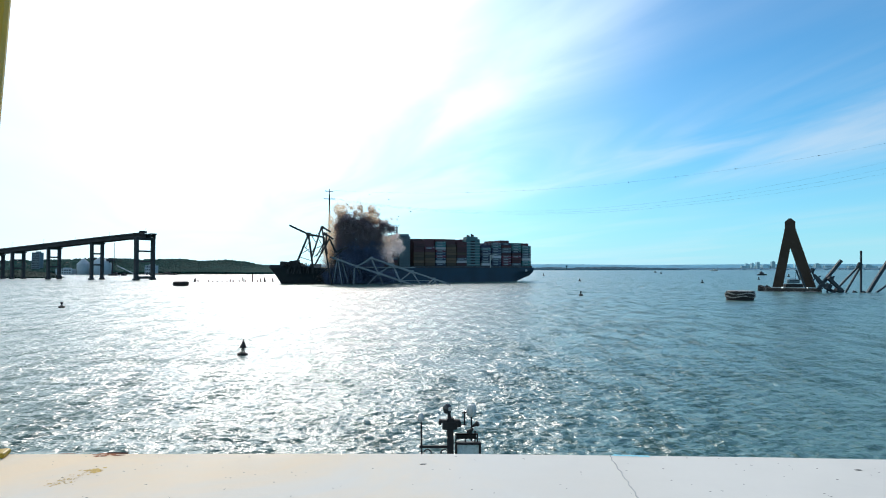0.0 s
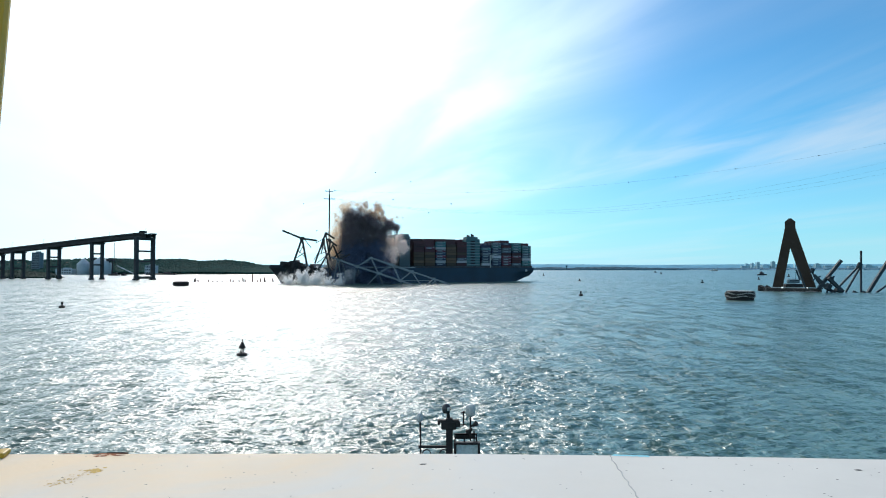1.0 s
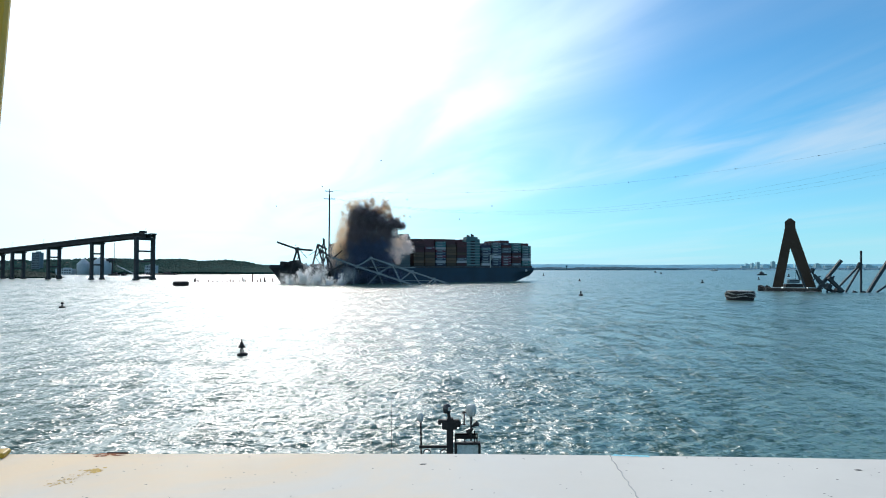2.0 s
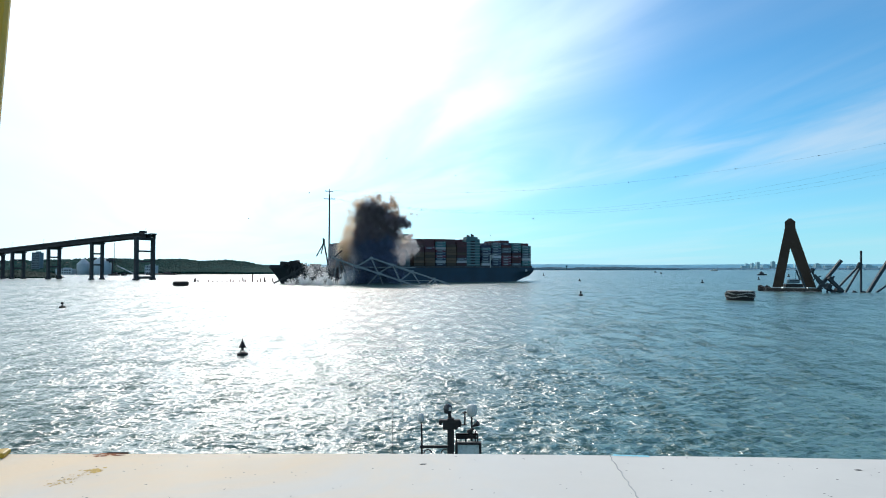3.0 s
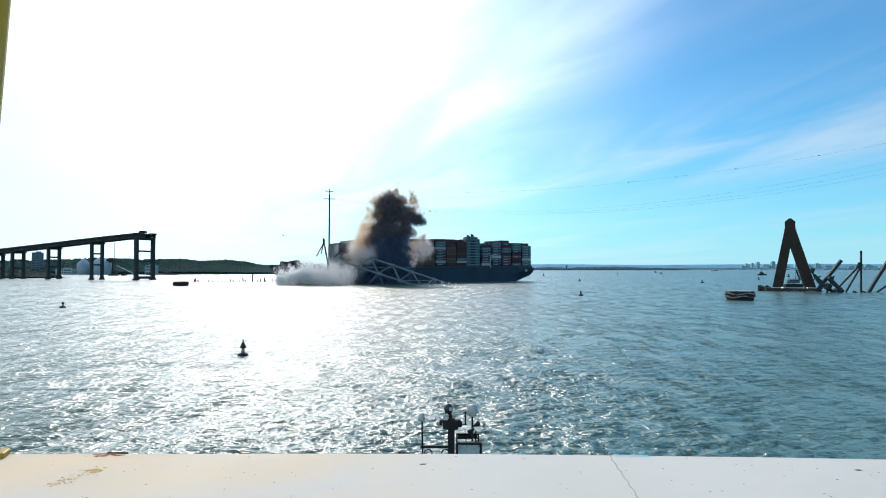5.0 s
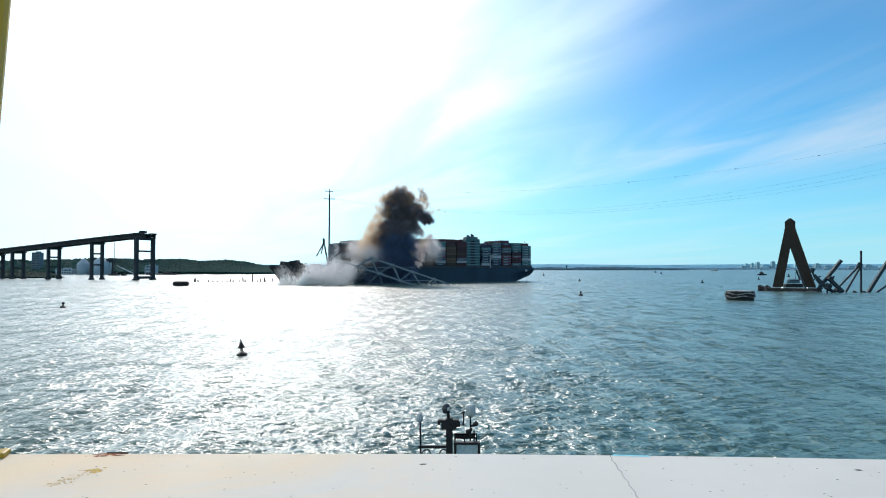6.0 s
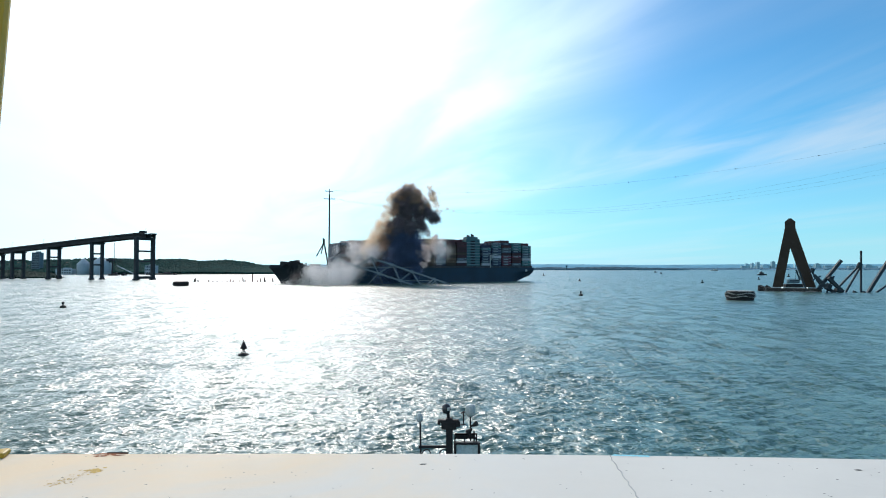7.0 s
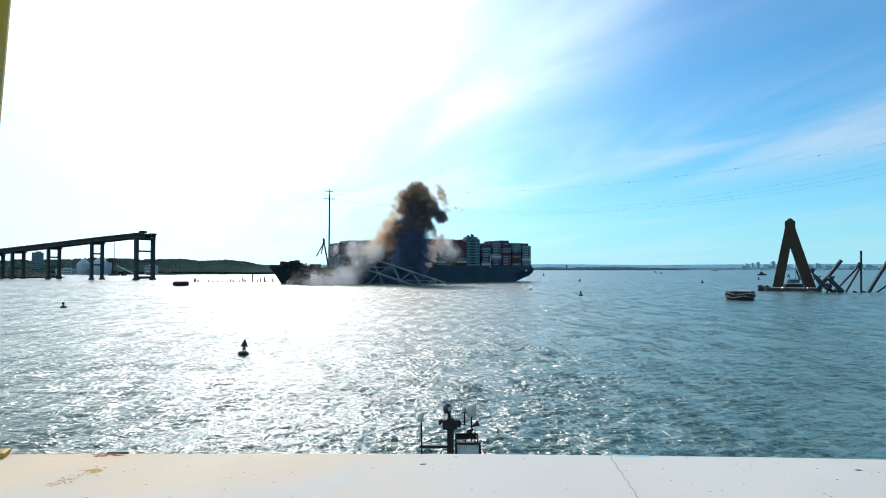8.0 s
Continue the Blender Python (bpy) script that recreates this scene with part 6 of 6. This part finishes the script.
# bursts: family, radius, highest place, begin, full, sinking, gone
BURSTS = [
    (FOAM, 2.0, (4.3, 600.0, 0.9), 3.2, 4, 5.2, 7.5),
    (FOAM, 1.6, (-2.1, 600.0, 2.0), 3, 3.8, 5, 6.5),
    (FOAM, 1.3, (11.8, 600.0, 0.3), 3.6, 4.4, 5.5, 7.5),
    (FOAM, 1.4, (-20.9, 600.0, -0.2), 0.3, 1, 2, 3.5),
    (SPRAYS, 2.8, (66.0, 480.8, 1.4), 7.55, 7.95, 8.2, 9),
    (SPRAYS, 5.8, (-145.1, 598.0, 4.7), 0.0, 0.9, 2.6, 3.8),
    (SPRAYS, 9.2, (-130.6, 595.0, 9.0), 0.0, 0.95, 2.6, 3.9),
    (SPRAYS, 9.1, (-118.3, 592.0, 8.0), 0.0, 0.9, 2.6, 4),
    (SPRAYS, 5.7, (-108.2, 589.0, 3.8), -0.1, 0.6, 2.9, 4),
    (FOAM, 6.9, (-151.5, 598.0, 4.7), 0.3, 1, 2.3, 3.2),
    (SPRAYS, 6.3, (-97.7, 595.0, 4.7), 0.1, 0.8, 3.1, 4.4),
    (FOAM, 6.9, (-88.2, 592.0, 8.5), 0.2, 1, 2.7, 4.2),
    (FOAM, 9.1, (-125.6, 589.0, 14.3), 0.4, 1.6, 3.1, 4.2),
    (FOAM, 9.2, (-114.2, 598.0, 13.2), 0.4, 1.6, 3.1, 4.4),
    (SPRAYS, 7.5, (-153.9, 595.0, 7.4), 2.8, 3.75, 5, 7.2),
    (SPRAYS, 9.7, (-142.6, 592.0, 11.7), 2.8, 3.85, 5, 7),
    (SPRAYS, 10.2, (-130.3, 589.0, 13.3), 2.9, 3.95, 5.2, 7.6),
    (SPRAYS, 10.4, (-120.6, 598.0, 11.6), 2.8, 3.95, 5.4, 7.6),
    (SPRAYS, 8.0, (-109.4, 595.0, 8.4), 2.7, 3.75, 5.6, 7.9),
    (SPRAYS, 6.3, (-99.3, 592.0, 4.8), 2.7, 3.35, 5.6, 8),
    (FOAM, 8.0, (-133.5, 589.0, 20.6), 2.85, 4.05, 5, 6.6),
    (FOAM, 8.1, (-119.6, 598.0, 19.6), 2.85, 4.05, 5.2, 7),
    (FOAM, 10.3, (-150.8, 595.0, 10.6), 2.75, 3.95, 5.6, 8),
    (FOAM, 11.4, (-128.9, 592.0, 13.2), 2.75, 3.95, 6.2, 9),
    (FOAM, 11.4, (-109.9, 589.0, 14.3), 2.75, 3.95, 5.8, 8.6),
    (FOAM, 11.5, (-103.5, 598.0, 8.9), 2.75, 3.95, 6.0, 8.8),
    (MIST, 8.0, (-127.2, 590.0, 6.0), 3.7, 5.0, 5.6, 8.6),
    (MIST, 9.0, (-117.4, 588.0, 9.0), 3.7, 5.2, 5.8, 9.2),
    (MIST, 11.5, (-112.0, 585.0, 14.0), 3.7, 5.4, 6.2, 10.5),
    (MIST, 12.0, (-101.0, 583.0, 15.0), 3.7, 5.4, 6.2, 11.5),
    (MIST, 11.0, (-90.0, 583.0, 14.0), 3.7, 5.4, 6.4, 11.5),
    (MIST, 10.4, (-104.0, 585.0, 5.0), 3.7, 5.2, 6.2, 11.0),
    (MIST, 9.4, (-93.0, 585.0, 4.5), 3.7, 5.4, 6.4, 11.5),
    (MIST, 8.6, (-122.0, 585.0, 15.0), 4.6, 6.0, 6.6, 10.0),
    (GRIT, 7.4, (-134.0, 606.0, 8.0), 3.2, 6.4, 9.0, 12.0),
    (GRIT, 8.0, (-124.0, 606.0, 9.0), 3.2, 6.2, 9.0, 12.0),
    (GRIT, 7.2, (-114.0, 606.0, 12.0), 3.2, 6.4, 9.0, 12.0),
    (GRIT, 6.4, (-143.0, 608.0, 5.0), 3.6, 6.8, 9.0, 12.0),
    (FOAM, 5.0, (-146.0, 596.0, 0.6), 4.5, 6.0, 8.6, 11.0),
    (FOAM, 6.0, (-134.0, 596.0, 0.8), 4.5, 6.0, 8.6, 11.0),
    (FOAM, 6.4, (-121.0, 596.0, 1.2), 4.5, 6.0, 8.6, 11.0),
    (FOAM, 6.0, (-108.0, 596.0, 1.4), 4.5, 6.0, 8.6, 11.0),
    (FOAM, 9.2, (-140.1, 595.0, 4.2), 2.95, 4.05, 5.5, 7.7),
    (FOAM, 8.0, (-151.0, 592.0, 3.2), 2.95, 4.05, 5.5, 7.7),
]
BILLOW_OBS = [puff(f, n, r, smoke) for n, (f, r, a, b) in enumerate(BILLOWS)]
BURST_OBS = [puff(f, n, r, spray, 1.1) for n, (f, r, a, *t) in enumerate(BURSTS)]


# ------------------------------------------------------------ flying scraps
def scrap(n):
    rng = random.Random(90 + n)
    bm = bmesh.new()
    box(bm, (0, 0, 0), (rng.uniform(0.6, 1.3), rng.uniform(0.4, 0.8), rng.uniform(0.3, 0.7)), None, 0.08)
    for v in bm.verts:
        v.co += Vector((rng.uniform(-0.15, 0.15), rng.uniform(-0.15, 0.15), rng.uniform(-0.15, 0.15)))
    return thing("steel_scrap", bm, TRUSS_DARK, "dark scrap of steel thrown through the air", "scrap", group="flying scraps")


SCRAPS = [scrap(n) for n in range(8)]


# ------------------------------------------------------------ movement
def ease(f):
    f = min(1.0, max(0.0, f))
    return f * f * (3 - 2 * f)


def motions():
    times = (0.0, 1.0, 2.0, 3.0, 4.0, 5.0, 6.0, 7.0, 8.0)
    # smoke drifts down wind and rises, each billow rolling slowly
    for n, (ob, (f, r, a, b)) in enumerate(zip(BILLOW_OBS, BILLOWS)):
        rng = random.Random(n)
        roll, spin, start = rng.uniform(-34, 34), rng.uniform(-30, 30), rng.uniform(0, 360)
        rows = []
        for t in times:
            k, up = np.interp(t, (0, 1, 3, 6, 8), (0, 0.09, 0.31, 0.74, 1)), np.interp(t, (0, 1, 3, 6, 8), (0, 0.14, 0.45, 0.82, 1))
            p = Vector((a[0] + (b[0] - a[0]) * k, a[1] + (b[1] - a[1]) * k, a[2] + (b[2] - a[2]) * up)) - SMOKE_AT
            rows.append((t, pose(*p, spin * k, roll * k, start)))
        walk(ob, rows)
    # spray leaps out of the water, hangs and falls back
    for n, (ob, (f, r, top, t0, t1, t2, t3)) in enumerate(zip(BURST_OBS, BURSTS)):
        rng = random.Random(50 + n)
        start = rng.uniform(0, 360)
        rows = []
        low = -1.6 * r
        for t in [k * 0.25 for k in range(33)]:
            if t < t1:
                h = ease((t - t0) / (t1 - t0))
            elif t < t2:
                h = 1.0
            else:
                h = 1.0 - ease((t - t2) / (t3 - t2))
            p = Vector(top) - SPRAY_AT
            p.z = low + (top[2] - low) * h
            p.x += max(0.0, t - t1) * 1.2
            rows.append((t, pose(*p, 0, 12 * math.sin(t * 0.6 + n), start)))
        walk(ob, rows)
    # the leaning frames give way
    o = Vector((-128.82, 604.00, 14.23))
    walk(frame_left, [(t, pose(o.x + dx, o.y + dy, o.z + dz, rx, ry, 0)) for t, dx, dy, dz, rx, ry in (
        (0.0, 0, 0, 0, 0, 0), (0.5, -2.0, 0, -1.2, 0, -3), (1.0, -4.4, 0, -4.0, 0, -3), (1.5, -6.4, 0, -8.0, 0, -2), (1.7, -7.2, 0, -10.4, 0, -1),
        (2.0, -7.0, -1, -14.0, 0, -6), (2.4, -1.0, -2, -20.5, 0, -22), (2.8, 9.0, -3, -24.5, 0, -42), (3.2, 15.0, -3, -26.5, 0, -58), (3.8, 18.0, -3, -31.0, 0, -66), (8.0, 18.0, -3, -34.0, 0, -66))])
    o2 = Vector((-115.72, 606.00, 13.13))
    walk(frame_right, [(t, pose(o2.x + dx, o2.y, o2.z + dz, rx, ry, 0)) for t, dx, dz, rx, ry in (
        (0.0, 0, 0, 0, 0), (0.5, 1.2, -2.2, 0, 1), (1.0, 2.4, -6.0, 0, 2), (1.5, 2.0, -8.8, 0, 1), (1.7, 1.4, -10.4, 0, 0),
        (2.0, -1.0, -17.0, 3, -3), (2.4, -3.5, -27.0, 6, -8), (2.8, -6.0, -35.0, 8, -12), (3.4, -7.5, -39.0, 9, -14), (8.0, -7.5, -39.0, 9, -14))])
    # scraps fly in long arcs from the blast
    start = Vector((-80.0, 628.0, 50.0))
    for n, (ob, (vx, vz)) in enumerate(zip(SCRAPS, ((22, 34), (-26, 24), (30, 20), (-12, 30), (14, 26), (40, 24), (-20, 12), (6, 38)))):
        rows = []
        for t in [k * 0.5 for k in range(17)]:
            f = t + 1.2
            p = start + Vector((vx * f, -3 * f, vz * f - 4.9 * f * f))
            p.z = max(p.z, -3.0 - n)
            rows.append((t, pose(*p, 60 * t, 40 * t, 0)))
        walk(ob, rows)
    # floating marks nod on the swell
    n0 = buoy_near.location.copy()
    walk(buoy_near, [(t, pose(n0.x + dx, n0.y, n0.z + dz, 3 * math.sin(t * 2.1), 5 * math.sin(t * 1.7 + 1), 0)) for t, dx, dz in (
        (0.0, 0.0, 0.05), (0.5, 0.0, 0.1), (1.0, -0.1, 0.0), (1.5, -0.1, -0.15), (2.3, 0.0, 0.1), (3.0, 0.0, 0.1), (3.5, -0.1, -0.1), (4.0, -0.1, -0.2), (4.5, 0.2, -0.15), (5.3, 0.0, 0.0), (6.0, -0.1, 0.0), (6.5, 0.0, -0.2), (7.0, 0.2, -0.1), (7.5, 0.2, 0.15), (8.0, 0.2, 0.3))])
    n1 = buoy_left.location.copy()
    walk(buoy_left, [(t, pose(n1.x + 0.09 * t, n1.y, n1.z + 0.12 * math.sin(t * 2.0), 2 * math.sin(t * 1.9), 3 * math.sin(t * 1.4), 0)) for t in times])
    # the tug heaves a little on its lines
    walk(tug, [(t, pose(TUG.x + dx, TUG.y, TUG.z, 0, dx * 2.0, 0)) for t, dx in (
        (0.0, 0.0), (1.0, -0.03), (1.5, -0.03), (2.3, 0.0), (3.0, 0.01), (3.5, 0.04), (4.5, 0.05), (5.3, 0.0), (6.0, -0.03), (7.0, -0.03), (8.0, 0.0))])
    # the waves travel with the wind
    walk(water, [(t, pose(0.45 * t, -0.85 * t, 0)) for t in times])


motions()
